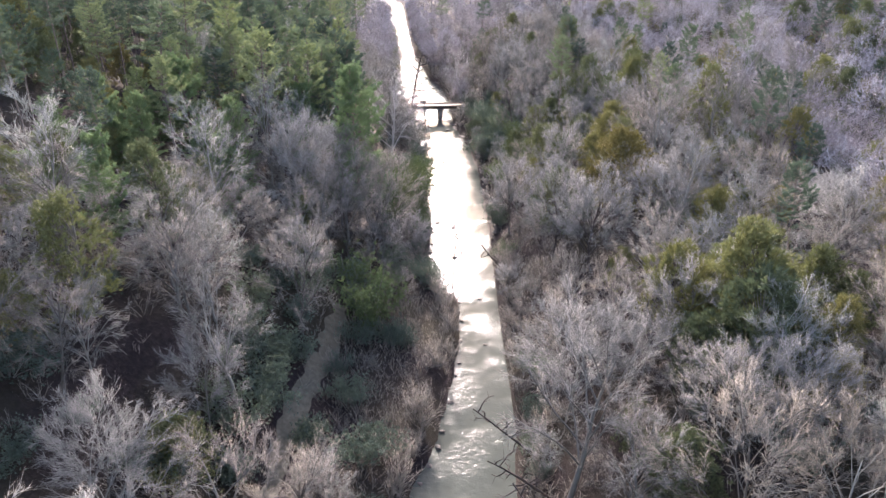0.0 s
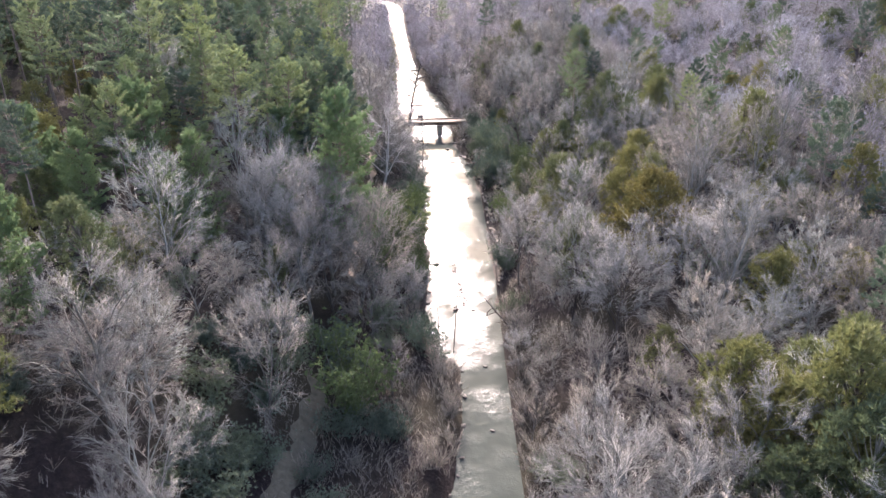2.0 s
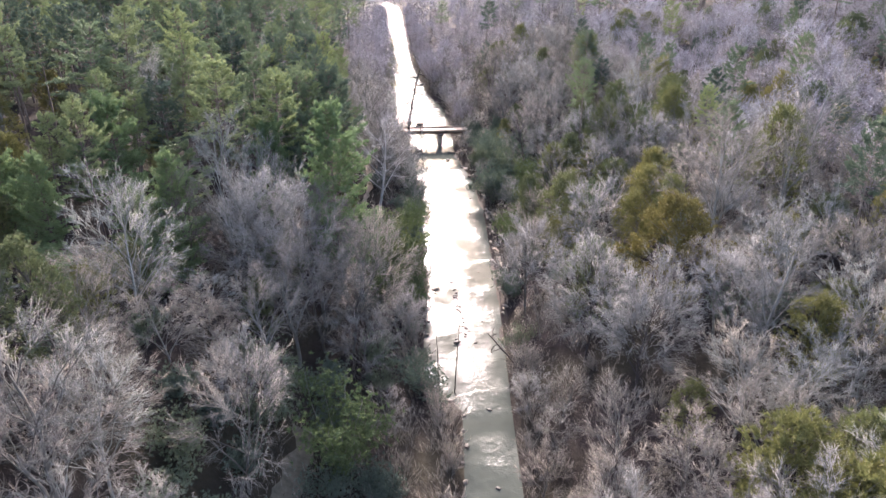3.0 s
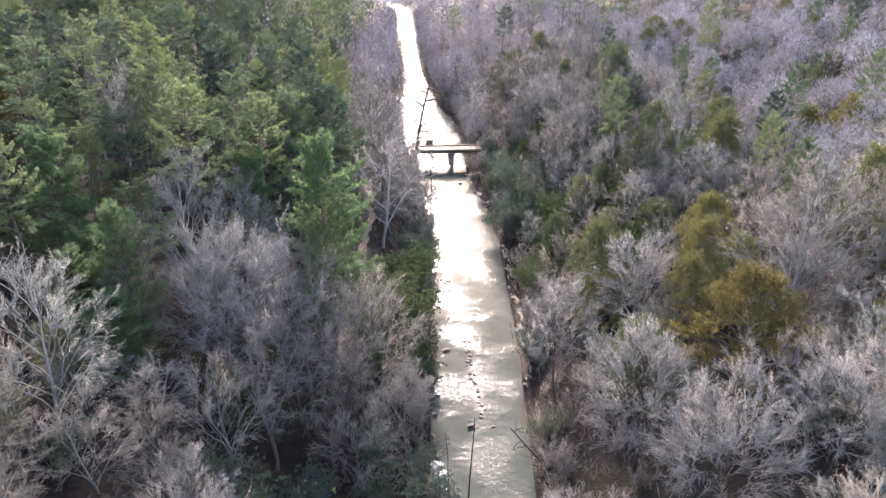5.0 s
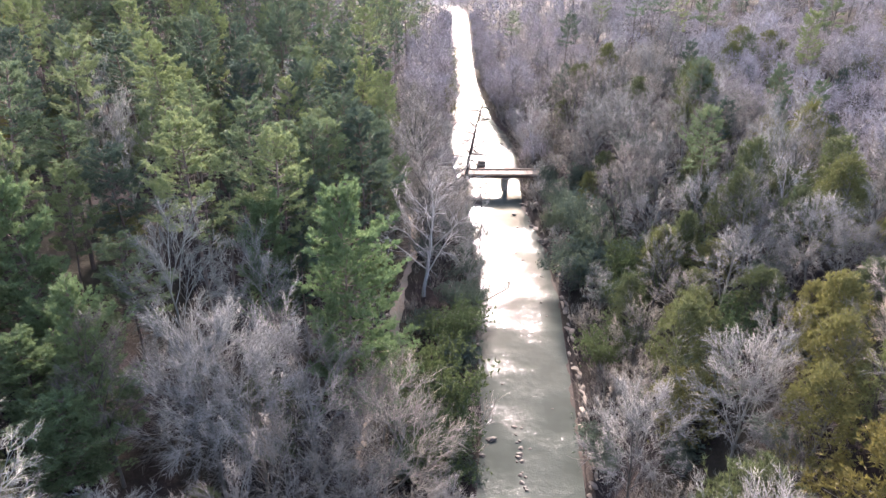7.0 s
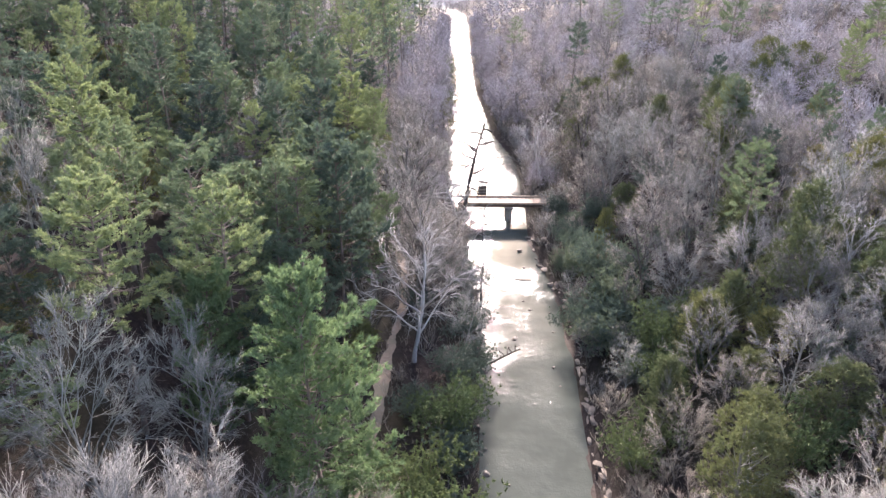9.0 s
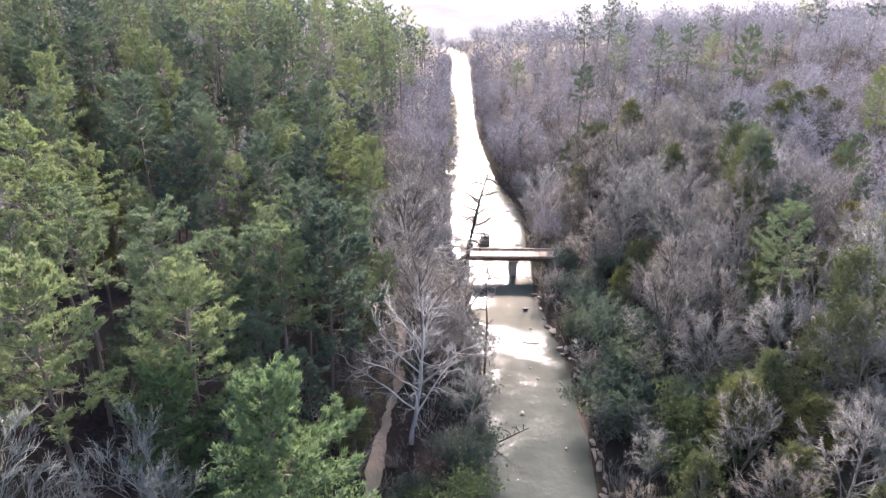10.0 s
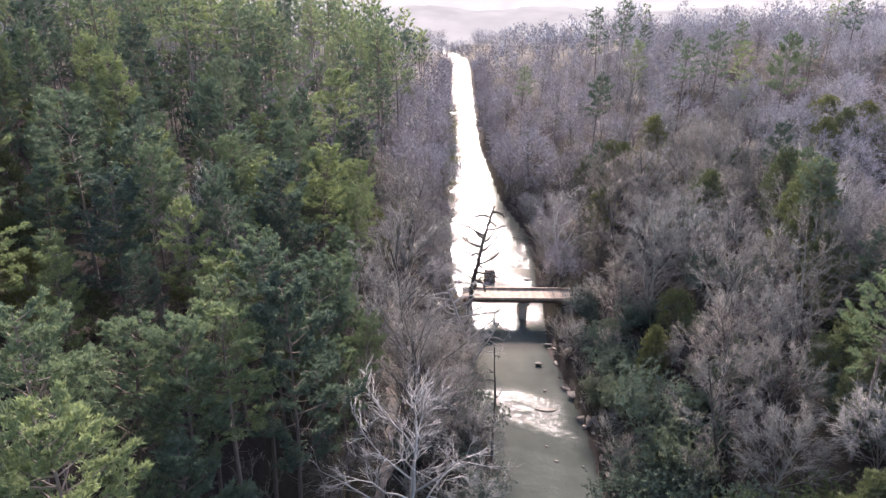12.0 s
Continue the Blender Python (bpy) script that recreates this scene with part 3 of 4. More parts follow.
# pines on the western slope, then single ones east of the creek
stand(YOUNG[0], -13.2, 103.2, 25.4, turn=40, clear=4, spread=4.4, label="broad bright green pine beside the dirt trail")
row_of([PINES[0], PINES[3], PINES[1]], [(-42.5, 104.6, 34.5), (-39.0, 107.5, 29.2), (-26.4, 115.4, 29.8), (-22.0, 112.0, 27.8), (-44.2, 149.4, 33.2), (-42.3, 126.5, 34.0), (-27.5, 106.4, 30.4), (-28.6, 157.4, 25.6), (-51.4, 180.0, 37.0), (-36.6, 123.8, 29.8), (-36.5, 147.3, 30.8), (-34.4, 161.7, 27.0), (-24.8, 120.6, 25.6), (-20.5, 125.0, 25.2)], spread=3.8)
row_of([PINES[2], PINES[4]], [(-34.5, 107.0, 27.6), (-19.2, 140.3, 22.0), (-25.2, 152.0, 27.0), (-17.8, 128.7, 25.2), (-35.0, 138.7, 28.6), (-19.5, 117.5, 21.0), (-24.5, 136.3, 23.0), (-18.4, 146.0, 19.6), (-25.4, 165.0, 25.0), (-30.7, 99.6, 22.2)], spread=3.6)
row_of([PINES[1], PINES[0]], [(-31.4, 194.0, 30.0), (-39.3, 188.0, 31.0), (11.4, 213.0, 27.0), (39.6, 206.0, 35.0), (28.5, 159.1, 26.6), (30.3, 169.7, 25.2), (28.0, 147.0, 23.4)])
row_of([YOUNG[1], YOUNG[0]], [(-38.9, 62.6, 25.0, 2.8), (-27.4, 84.2, 18.5), (-35.3, 95.0, 28.2), (-27.7, 88.6, 24.0, 2.0), (-31.7, 91.0, 20.7, 2.4), (-35.4, 79.3, 26.6, 1.7), (-41.6, 86.0, 23.8, 2.0), (-42.3, 74.7, 24.5, 2.1), (-40.3, 96.0, 23.4, 2.2), (-46.5, 80.5, 26.0, 2.2), (-22.8, 109.0, 22.0), (-31.5, 88.0, 20.5), (-33.0, 74.5, 20.0)], spread=3.2)
stand(PINES[3], 22.6, 134.0, 25.6, turn=70, label="solitary pine with a pale trunk on the slope")

# leafless trees west of the creek
stand(SPARSE[0], -25.7, 98.2, 25.8, turn=200, clear=5.5, spread=3.7, label="pale leafless tree alone before dark pines")
stand(SPARSE[0], -25.8, 73.0, 27.5, turn=30, spread=4.8, label="tall pale grey leafless tree before dark pines")
row_of([SPARSE[1], SPARSE[0], BARES[1]], [(-45.3, 123.2, 33.0), (-39.3, 117.3, 30.0), (-25.8, 86.4, 23.4), (-32.6, 149.3, 26.4), (-22.0, 103.0, 21.4), (-25.7, 66.6, 18.6), (-28.2, 56.8, 18.0), (-22.4, 79.5, 15.2, 4.4)], spread=2.7)
row_of([DOMES[0], BARES[4], DOMES[1], BROWNS[1]], [(-17.7, 91.3, 20.4), (-13.7, 92.4, 19.8), (-19.7, 88.6, 22.4), (-14.9, 62.5, 18.6), (-19.4, 45.6, 15.0), (-7.7, 80.7, 10.0), (-16.8, 69.5, 14.6, 4.0), (-25.6, 58.0, 19.6, 5.0), (-32.0, 62.5, 23.0, 4.2), (-18.4, 54.8, 13.8, 2.9)], 3.5, spread=3.6)
row_of([BROWNS[0], BROWNS[1]], [(-8.2, 89.4, 17.2, 4.2), (-13.0, 87.0, 17.6, 3.4), (-16.8, 77.5, 16.4, 4.2), (-9.0, 94.5, 15.0)], 3.2, spread=3.2)
stand(PALES[0], -10.4, 129.0, 18.5, turn=0, clear=3, label="white-barked sycamore with crooked limbs beside the trail")
taken.append((-7.5, 162.5, 4.0))
taken.append((11.2, 155.0, 3.0))
stand(BARES[4], -5.0, 71.5, 8.5, turn=10)

# leafless trees east of the creek
row_of([BARES[4], BARES[2], BARES[0]], [(17.9, 41.1, 17.4, 2.8), (21.6, 101.8, 18.6, 2.8), (17.0, 172.8, 16.4), (32.8, 138.8, 26.2), (27.2, 86.9, 29.0), (25.0, 69.2, 25.6), (43.6, 100.7, 32.0), (24.2, 150.0, 25.0), (22.4, 171.7, 21.0), (45.6, 89.2, 31.0), (18.7, 179.3, 17.4), (18.4, 221.0, 25.0), (21.0, 238.0, 29.0)], spread=3.8)
row_of([DOMES[1], DOMES[0]], [(17.0, 94.8, 19.2, 4.4), (24.2, 115.7, 18.8), (9.9, 93.9, 15.0), (16.6, 132.0, 15.4), (11.0, 49.5, 17.0)], 4.5, spread=3.6)
row_of([BROAD], [(14.1, 79.5, 18.9, 4.9), (16.9, 71.3, 20.3, 4.3)], 6.2)
row_of([BROWNS[1], BROWNS[0]], [(16.7, 113.6, 14.6), (12.7, 110.4, 12.4), (17.6, 31.3, 22.6), (15.6, 148.6, 14.4), (12.0, 58.0, 13.5), (13.5, 64.5, 14.0), (22.5, 27.5, 22.0), (11.5, 100.5, 12.0)], spread=3.3)
row_of(SPARSE, [(22.6, 66.4, 16.8, 3.2), (28.6, 78.0, 22.8, 4.0), (27.0, 64.4, 18.8, 3.0), (32.5, 70.0, 21.5, 3.6), (25.5, 60.5, 19.5, 3.4)])
row_of([PALES[1], PALES[2]], [(4.6, 184.0, 15.6, 5.0), (30.5, 128.0, 22.0)], spread=3.8)
stand(BARES[3], 9.6, 39.5, 22.0, turn=70)

# cedars
stand(GOLDS[0], 22.3, 83.0, 21.5, turn=0, clear=5.5, spread=5.0)
row_of([CEDARS[1], CEDARS[0], CEDARS[2]], [(33.8, 125.2, 24.6), (25.1, 101.2, 20.6), (15.4, 85.6, 15.6, 2.2), (18.6, 64.0, 14.3, 1.9), (33.8, 74.0, 17.4, 2.8), (28.6, 67.5, 19.5, 2.4), (33.0, 121.0, 24.0), (23.6, 47.6, 23.8, 2.8), (20.5, 53.6, 19.4, 2.2), (23.0, 95.6, 20.4), (28.6, 162.5, 25.6), (-39.7, 78.6, 23.0), (37.0, 96.0, 27.0), (22.0, 121.2, 14.4, 2.6), (22.8, 110.0, 16.6, 2.8), (16.6, 107.8, 15.4, 3.0), (11.8, 151.6, 11.2, 1.2), (19.2, 117.0, 12.8, 2.4)])
stand(BUSHES[1], -8.2, 67.8, 10.6, turn=15, clear=4, label="bright green bushy cedar on the creek bank")

# evergreen bushes
for x, y, k in ((-8.8, 65.0, 1.1), (-10.0, 72.5, 1.2), (-14.9, 74.0, 1.4), (-11.2, 78.0, 1.2), (-15.3, 69.5, 1.1), (-15.6, 64.5, 1.2), (-16.2, 58.0, 1.3), (-16.0, 51.0, 1.2), (-10.8, 59.5, 0.7), (-17.6, 47.0, 1.2), (-17.0, 43.0, 1.1), (-18.6, 55.0, 1.2), (-19.4, 62.5, 1.2), (-12.2, 48.5, 0.7), (-18.2, 67.0, 1.0)):
    taken.append((x, y, 2.0))
    LAURELS[int(y) % 3].place(x, y, 0.75 * k, y * 31)
row_of([CEDARS[0], CEDARS[2]], [(24.6, 53.5, 19.5, 2.8), (22.0, 50.2, 19.0, 2.6), (28.5, 55.0, 20.5, 2.6), (23.4, 43.6, 21.8, 3.2), (30.5, 49.5, 21.0, 2.6)], 2.6)
row_of([BUSHES[1], BUSHES[0]], [(-4.6, 100.6, 7.4, 2.2), (-8.4, 103.0, 6.6, 2.2), (-6.0, 104.6, 10.0), (-6.2, 118.0, 7.2), (-8.6, 108.5, 7.0), (-6.0, 98.0, 6.5), (14.8, 125.9, 11.6), (13.7, 122.0, 11.0), (10.4, 113.5, 8.2), (20.0, 108.0, 14.2), (18.2, 127.5, 13.0)], 2.4)
row_of([BARES[4], BROWNS[0], BARES[2]], [(-10.6, 134.0, 13.0), (-11.0, 141.0, 13.5), (-11.6, 147.0, 13.5), (-12.6, 153.0, 13.0), (-9.6, 150.5, 11.0), (-8.6, 143.5, 9.0)], 2.0)
row_of([LAURELS[2], LAURELS[0], LAURELS[1]], [(10.8, 142.2, 11.0), (9.4, 148.0, 8.2), (11.4, 137.0, 9.5), (8.6, 153.5, 7.0), (9.6, 132.5, 8.5), (7.6, 160.0, 6.5), (-5.0, 136.0, 4.2), (-5.6, 126.0, 5.2), (-4.9, 114.0, 4.8)], 2.2)


# ---- woods ----
def scatter(seed, x0, x1, y0, y1, gap, tries, ok, hold=None):
    """Points at least gap apart where ok(x, y) allows one."""
    rng = np.random.default_rng(seed)
    cell, out = {}, []
    for x, y in zip(rng.uniform(x0, x1, tries), rng.uniform(y0, y1, tries)):
        a, b = int(x // gap), int(y // gap)
        if any((x - p) ** 2 + (y - q) ** 2 < gap * gap for i in (-1, 0, 1) for j in (-1, 0, 1) for p, q in cell.get((a + i, b + j), ())):
            continue
        if ok(x, y):
            cell.setdefault((a, b), []).append((x, y))
            out.append((x, y))
    return out


def free(x, y, bank=0.9, path=1.9):
    le, ri = edges(y)
    if le - bank < x < ri + bank:
        return False
    if abs(x - np.interp(y, TRACK[:, 0], TRACK[:, 1])) < path and y < 176:
        return False
    if abs(y - 175) < 3.5 and -20 < x < 11:
        return False
    tx = float(np.interp(y, TRACK[:, 0], TRACK[:, 1]))
    if bank > 0.8 and ((95 < y < 176 and abs(x - tx) < 2.1) or (40 < y < 74 and tx - 2.6 < x < le) or (74 <= y < 84 and tx < x < le + 1 and x > -9)):
        return False
    return True


def clear_of_taken(x, y):
    return all((x - p) ** 2 + (y - q) ** 2 > c * c for p, q, c in taken)


def pine_share(x, y):
    """How much of the wood at (x, y) is pine."""
    le, ri = edges(y)
    if x < le:
        d = le - x
        edge = 9 + max(0.0, 112 - y) * 0.62
        gaps = 0.5 + 0.5 * math.sin(x * 0.11 + 2 * math.sin(y * 0.05)) * math.sin(y * 0.083 + 0.6)
        return (0.06 if y > 85 else 0.0) + (0.62 + 0.24 * gaps) * float(smooth01((d - edge) / 7))
    n = math.sin(x * 0.09 + 1) * math.sin(y * 0.07 + x * 0.03)
    return (0.09 if y > 70 else 0.02) + 0.10 * max(0, n) if y < 178 else (0.05 + 0.11 * max(0, n)) * (1.0 if y < 280 else 0.2)


def in_view(x, y, extra=10):
    return abs(x + 1) < 0.70 * max(0, y + 6) + extra


def puff_bare(seed, height=16.0, width=4.6, hubs=19, twigs=32, fork=0.30, wide=0.048):
    """A leafless tree of the middle distance: trunk, limbs, and clumps of fine rising twigs at the limb ends."""
    rng = np.random.default_rng(seed)
    wood, crown = Build(), Build()
    trunk = bent(rng, (0, 0, -0.5), (0, 0, 1), height * 0.72, 3, 0.07, 0.05)
    wood.tube(trunk, np.linspace(0.13, 0.03, len(trunk)), 4)
    heart = np.array([0, 0, height * (0.36 + 0.45 * fork)])
    rise = height * 0.92 - heart[2]
    for i in range(hubs):
        c = (i + rng.random() * 0.8) / hubs
        az = i * 2.4 + rng.random()
        up = -0.10 + 1.08 * c
        flat = math.sqrt(max(0.03, 1 - min(1.0, up) ** 2))
        way = np.array([math.cos(az) * flat * width, math.sin(az) * flat * width, up * rise])
        hub = heart + way * (0.66 + 0.30 * rng.random())
        p, d = along(trunk, min(0.97, fork + (0.95 - fork) * c))
        wood.spikes([p], [hub - p], np.linalg.norm(hub - p) * 1.25, 0.07, rng)
        q = hub + rng.normal(size=(twigs, 3)) * [0.65, 0.65, 0.5] - (hub - p) * 0.35 * rng.random((twigs, 1))
        crown.spikes(q, rng.normal(size=(twigs, 3)) * 0.75 + 0.8 * way / np.linalg.norm(way) + [0, 0, 0.15], 0.7 + 0.9 * rng.random(twigs), wide, rng, flat=True)
    return wood, crown


MID_B = [puff_bare(s, h, w, fork=f) for s, h, w, f in ((101, 16, 4.8, 0.34), (102, 17, 4.2, 0.40), (103, 13, 5.0, 0.28), (104, 15, 4.4, 0.36))]
MID_P = [pine_tree(s, 22, 2.9, 40, 8, 6, base=b, needle=0.52, blade=0.085, dead=0, light=True) for s, b in ((111, 0.5), (112, 0.6), (113, 0.4))]
MID_C = [cedar_tree(s, 9, 2.9, 30, 8, 6, top=0.45, size=0.55, blade=0.10, light=True) for s in (114, 115)]


FAR_B = [puff_bare(s, 16, 4.8, 11, 12, 0.25, 0.19) for s in (121, 122, 123)]
FAR_P = [pine_tree(s, 21, 3.4, 25, 4, 3, base=b, needle=1.1, blade=0.24, dead=0, light=True) for s, b in ((131, 0.5), (132, 0.4))]
rest_b, rest_p, rest_c = [], [], []
rng = np.random.default_rng(77)
NEAR_Y = 206
count = {"bare_tree": 0, "pine_tree": 0, "cedar_tree": 0}
spots = scatter(3, -135, 135, 10, NEAR_Y, 3.15, 26000, lambda x, y: free(x, y) and in_view(x, y) and clear_of_taken(x, y))
spots.sort(key=lambda p: abs(p[0] + 1) + 0.12 * abs(p[1] - 95))
pine_at = []
for x, y in spots:
    u, turn, v = rng.random(), rng.random() * 360, rng.random()
    le, ri = edges(y)
    ps = pine_share(x, y)
    right = x > ri
    d = x - ri if right else le - x
    if right and d < 24 and y < 178 and u < ps:
        u = ps + 0.01
    if u < ps:
        if -34 < x < -17 and 84 < y < 105:
            continue
        if any((x - p) ** 2 + (y - q) ** 2 < (3.9 if y > 100 else 4.8) ** 2 for p, q in pine_at):
            continue
        if (not right and y < 112 and rng.random() < 0.45) or (d < 9 and y > 130):
            continue
        pine_at.append((x, y))
        name, size = "pine_tree", (0.62 + 0.42 * v) * (0.72 if right else 0.86)
        kind = PINES[rng.integers(5)]
    elif u < ps + ((0.26 if 98 < y < 150 and d < 40 else 0.19) if right else 0.16 if y > 100 else 0.08) and d > (5 if right else 7):
        name, size = "cedar_tree", 0.55 + 0.5 * v
        kind = CEDARS[rng.integers(3)]
    else:
        name, r = "bare_tree", rng.random()
        kind = PALES[rng.integers(3)] if r < 0.03 and y > 75 else DOMES[rng.integers(2)] if r < (0.13 if right else 0.22) else BROWNS[rng.integers(2)] if r < 0.42 else SPARSE[rng.integers(2)] if r < 0.54 else BARES[rng.integers(6)]
        size = (0.50 + 0.30 * v) if right else (0.60 + 0.42 * v)
        if d < 6:
            size *= 0.55
        if not right and 8 < d < 30 and 62 < y < 106 and rng.random() < 0.8:
            continue
        if not right and d >= 25 and 42 < y < 118 and rng.random() < 0.75:
            if rng.random() < 0.5:
                continue
            name, kind = ("pine_tree", YOUNG[1]) if v < 0.5 else ("cedar_tree", CEDARS[1])
            size = 0.6 + 0.5 * rng.random()
        if (ps > 0.45 and rng.random() < 0.5) or (not right and 8 < d < 30 and y < 64 and rng.random() < 0.28):
            continue
        if not right and d < 9 and 95 < y < 170 and (v < 0.5 or y < 128):
            continue
    count[name] += 1
    if count[name] <= 300:
        slim = 0.84 if name == "pine_tree" else 1.0
        kind.place(x, y, size * slim, turn, (rng.normal() * 2.5, rng.normal() * 2.5), tall=1 / slim)
    else:
        rows, n = {"bare_tree": (rest_b, 4), "pine_tree": (rest_p, 3), "cedar_tree": (rest_c, 2)}[name]
        rows.append((int(rng.integers(n)), x, y, land_at(x, y) - 0.2, size, radians(turn), rng.random()))

# undergrowth near the water and under the trees
for x, y in scatter(4, -32, 34, 25, 172, 3.6, 5000, lambda x, y: free(x, y, 0.7, 1.6)):
    le, ri = edges(y)
    d = max(le - x, x - ri)
    u, turn = rng.random(), rng.random() * 360
    if le - x > 10 and 60 < y < 108:
        continue
    if x > ri and 98 < y < 168 and 3 < d < 20 and u < 0.44:
        LAURELS[rng.integers(3)].place(x, y, 0.6 + 0.6 * rng.random(), turn)
    elif x < le and d < 9 and 85 < y < 150 and u < 0.22:
        LAURELS[rng.integers(3)].place(x, y, 0.5 + 0.5 * rng.random(), turn)
    elif u < (0.42 if x < le and d > 8 and y < 72 else 0.13):
        LAURELS[rng.integers(3)].place(x, y, 0.45 + 0.5 * rng.random(), turn)
    elif d < 12 and u < 0.75:
        SHRUBS[rng.integers(3)].place(x, y, 0.7 + 0.6 * rng.random(), turn)


for x, y, k, turn in ((-22.8, 70.5, 0.62, 30), (-27.5, 69.0, 0.70, 81), (-20.4, 74.2, 0.50, 130), (-24.6, 64.0, 0.60, 201), (-29.5, 74.0, 0.60, 250), (-18.8, 71.6, 0.48, 301), (-22.2, 77.0, 0.45, 20), (-27.0, 78.0, 0.5, 95)):
    BROWNS[turn % 2].place(x, y, k, turn)
    SHRUBS[turn % 3].place(x + 1.8, y - 1.4, 0.9, turn + 40)
for x, y, k in ((-21.2, 67.8, 0.8), (-25.4, 72.6, 0.7), (-28.6, 66.4, 0.9), (-18.2, 75.4, 0.7)):
    LAURELS[int(y) % 3].place(x, y, k, y * 31)
for y in np.arange(178, 226, 2.0):
    x = float(edges(y)[1]) + 0.8 + 1.4 * rng.random()
    SHRUBS[rng.integers(3)].place(x, y, 0.9 + 0.7 * rng.random(), rng.random() * 360, (0, -14))
    if rng.random() < 0.5:
        BROWNS[rng.integers(2)].place(x + 1.6, y + 0.8, 0.42 + 0.2 * rng.random(), rng.random() * 360, (0, -6))
for y in (231, 243, 254, 262, 274, 288):
    x = float(edges(y)[0]) + 1.4 * rng.random()
    rest_c.append((int(rng.integers(2)), x, y, land_at(x, y), 0.75 + 0.3 * rng.random(), rng.random() * 6.28, rng.random()))
for y in (226, 238, 249, 256, 268, 281, 297, 318):
    x = float(edges(y)[0]) + 0.4 + 1.6 * rng.random()
    rest_b.append((int(rng.integers(4)), x, y, land_at(x, y), 0.42 + 0.2 * rng.random(), rng.random() * 6.28, rng.random()))
for x, y in scatter(23, -70, -5, 446, 462, 5.0, 300, lambda x, y: True):
    rest_b.append((int(rng.integers(4)), x, y, land_at(x, y) - 0.2, 0.6 + 0.5 * rng.random(), rng.random() * 6.28, rng.random()))
for side in (-1, 1):
    for y in np.arange(24, 176, 1.9):
        if abs(y - 174) < 2.6:
            continue
        e = edges(y)[0 if side < 0 else 1]
        x = e + side * (0.5 + 2.2 * rng.random())
        u, turn = rng.random(), rng.random() * 360
        lean = (rng.normal() * 4, -side * 8 * rng.random())
        if side > 0 and 104 < y < 168:
            if u < 0.35:
                SHRUBS[rng.integers(3)].place(x + 1.2, y, 0.7 + 0.5 * rng.random(), turn)
            elif u < 0.65:
                LAURELS[rng.integers(3)].place(x + 3.2, y, 0.4 + 0.45 * rng.random(), turn)
        elif u < 0.62:
            SHRUBS[rng.integers(3)].place(x, y, 0.7 + 0.7 * rng.random(), turn, lean)
        elif u < 0.78 and (y > 85 or side > 0):
            LAURELS[rng.integers(3)].place(x, y, 0.4 + 0.4 * rng.random(), turn)
    for y in np.arange(176, 420, 1.6):
        e = edges(y)[0 if side < 0 else 1]
        x = e + side * (0.8 + 4.0 * rng.random())
        rest_b.append((int(rng.integers(4)), x, y, land_at(x, y) - 0.2, 0.20 + 0.34 * rng.random(), rng.random() * 6.28, rng.random()))


def joined(name, label, category, made, mats, places):
    """Many plants as one object: each of its shapes set at its places, with a tone of its own for each plant."""
    if not places:
        return
    shapes = [[b.arrays() for b in pair] for pair in made]
    for which, mat in enumerate(mats):
        vs, fs, ts, n = [], [], [], 0
        for k, x, y, z, s, a, tone in places:
            v, f = shapes[k][which]
            c, q = math.cos(a) * s, math.sin(a) * s
            w = np.empty_like(v)
            w[:, 0], w[:, 1], w[:, 2] = v[:, 0] * c - v[:, 1] * q + x, v[:, 0] * q + v[:, 1] * c + y, v[:, 2] * s + z
            vs.append(w)
            fs.append(f + n)
            ts.append(np.full(len(v), tone))
            n += len(v)
        me = mesh_of(name, np.concatenate(vs), np.concatenate(fs), mat, tone=np.concatenate(ts))
        if which == 0:
            ob = tagged(new(name, me), label, category, kind="stuff")
        else:
            part("crowns", me, ob)


def woods(seed, y0, y1, half, gap, tries, rows_b, rows_p, nb, npn, sizes):
    full = set()
    rng = np.random.default_rng(seed)
    for x, y in scatter(seed, -half, half, y0, y1, gap, tries, lambda x, y: free(x, y, 0.9 if y < 300 else 2.2) and in_view(x, y, 25)):
        le, ri = edges(y)
        pine = rng.random() < pine_share(x, y) and max(le - x, x - ri) > 6
        if pine:
            cell = (int(x // 4.2), int(y // 4.2))
            if cell in full and y < 300:
                continue
            full.add(cell)
        rows, n = (rows_p, npn) if pine else (rows_b, nb)
        s = (0.55 + 0.6 * rng.random() ** 1.2) * sizes * (0.8 if x > edges(y)[1] else 1)
        rows.append((int(rng.integers(n)), x, y, land_at(x, y) - 0.2, s, rng.random() * 6.28, rng.random()))


LOW = [bare_shrub(s, h, n, t) for s, h, n, t in ((71, 1.5, 7, 7), (72, 1.1, 7, 7), (73, 2.0, 7, 8))]
low_rows = []
rng = np.random.default_rng(19)


def low_ok(x, y):
    le, ri = edges(y)
    if not free(x, y, 0.3, 0.6):
        return False
    d = max(le - x, x - ri)
    return rng.random() < (1.0 if d < 9 else 0.02 if x < le and 60 < y < 112 else 0.12)


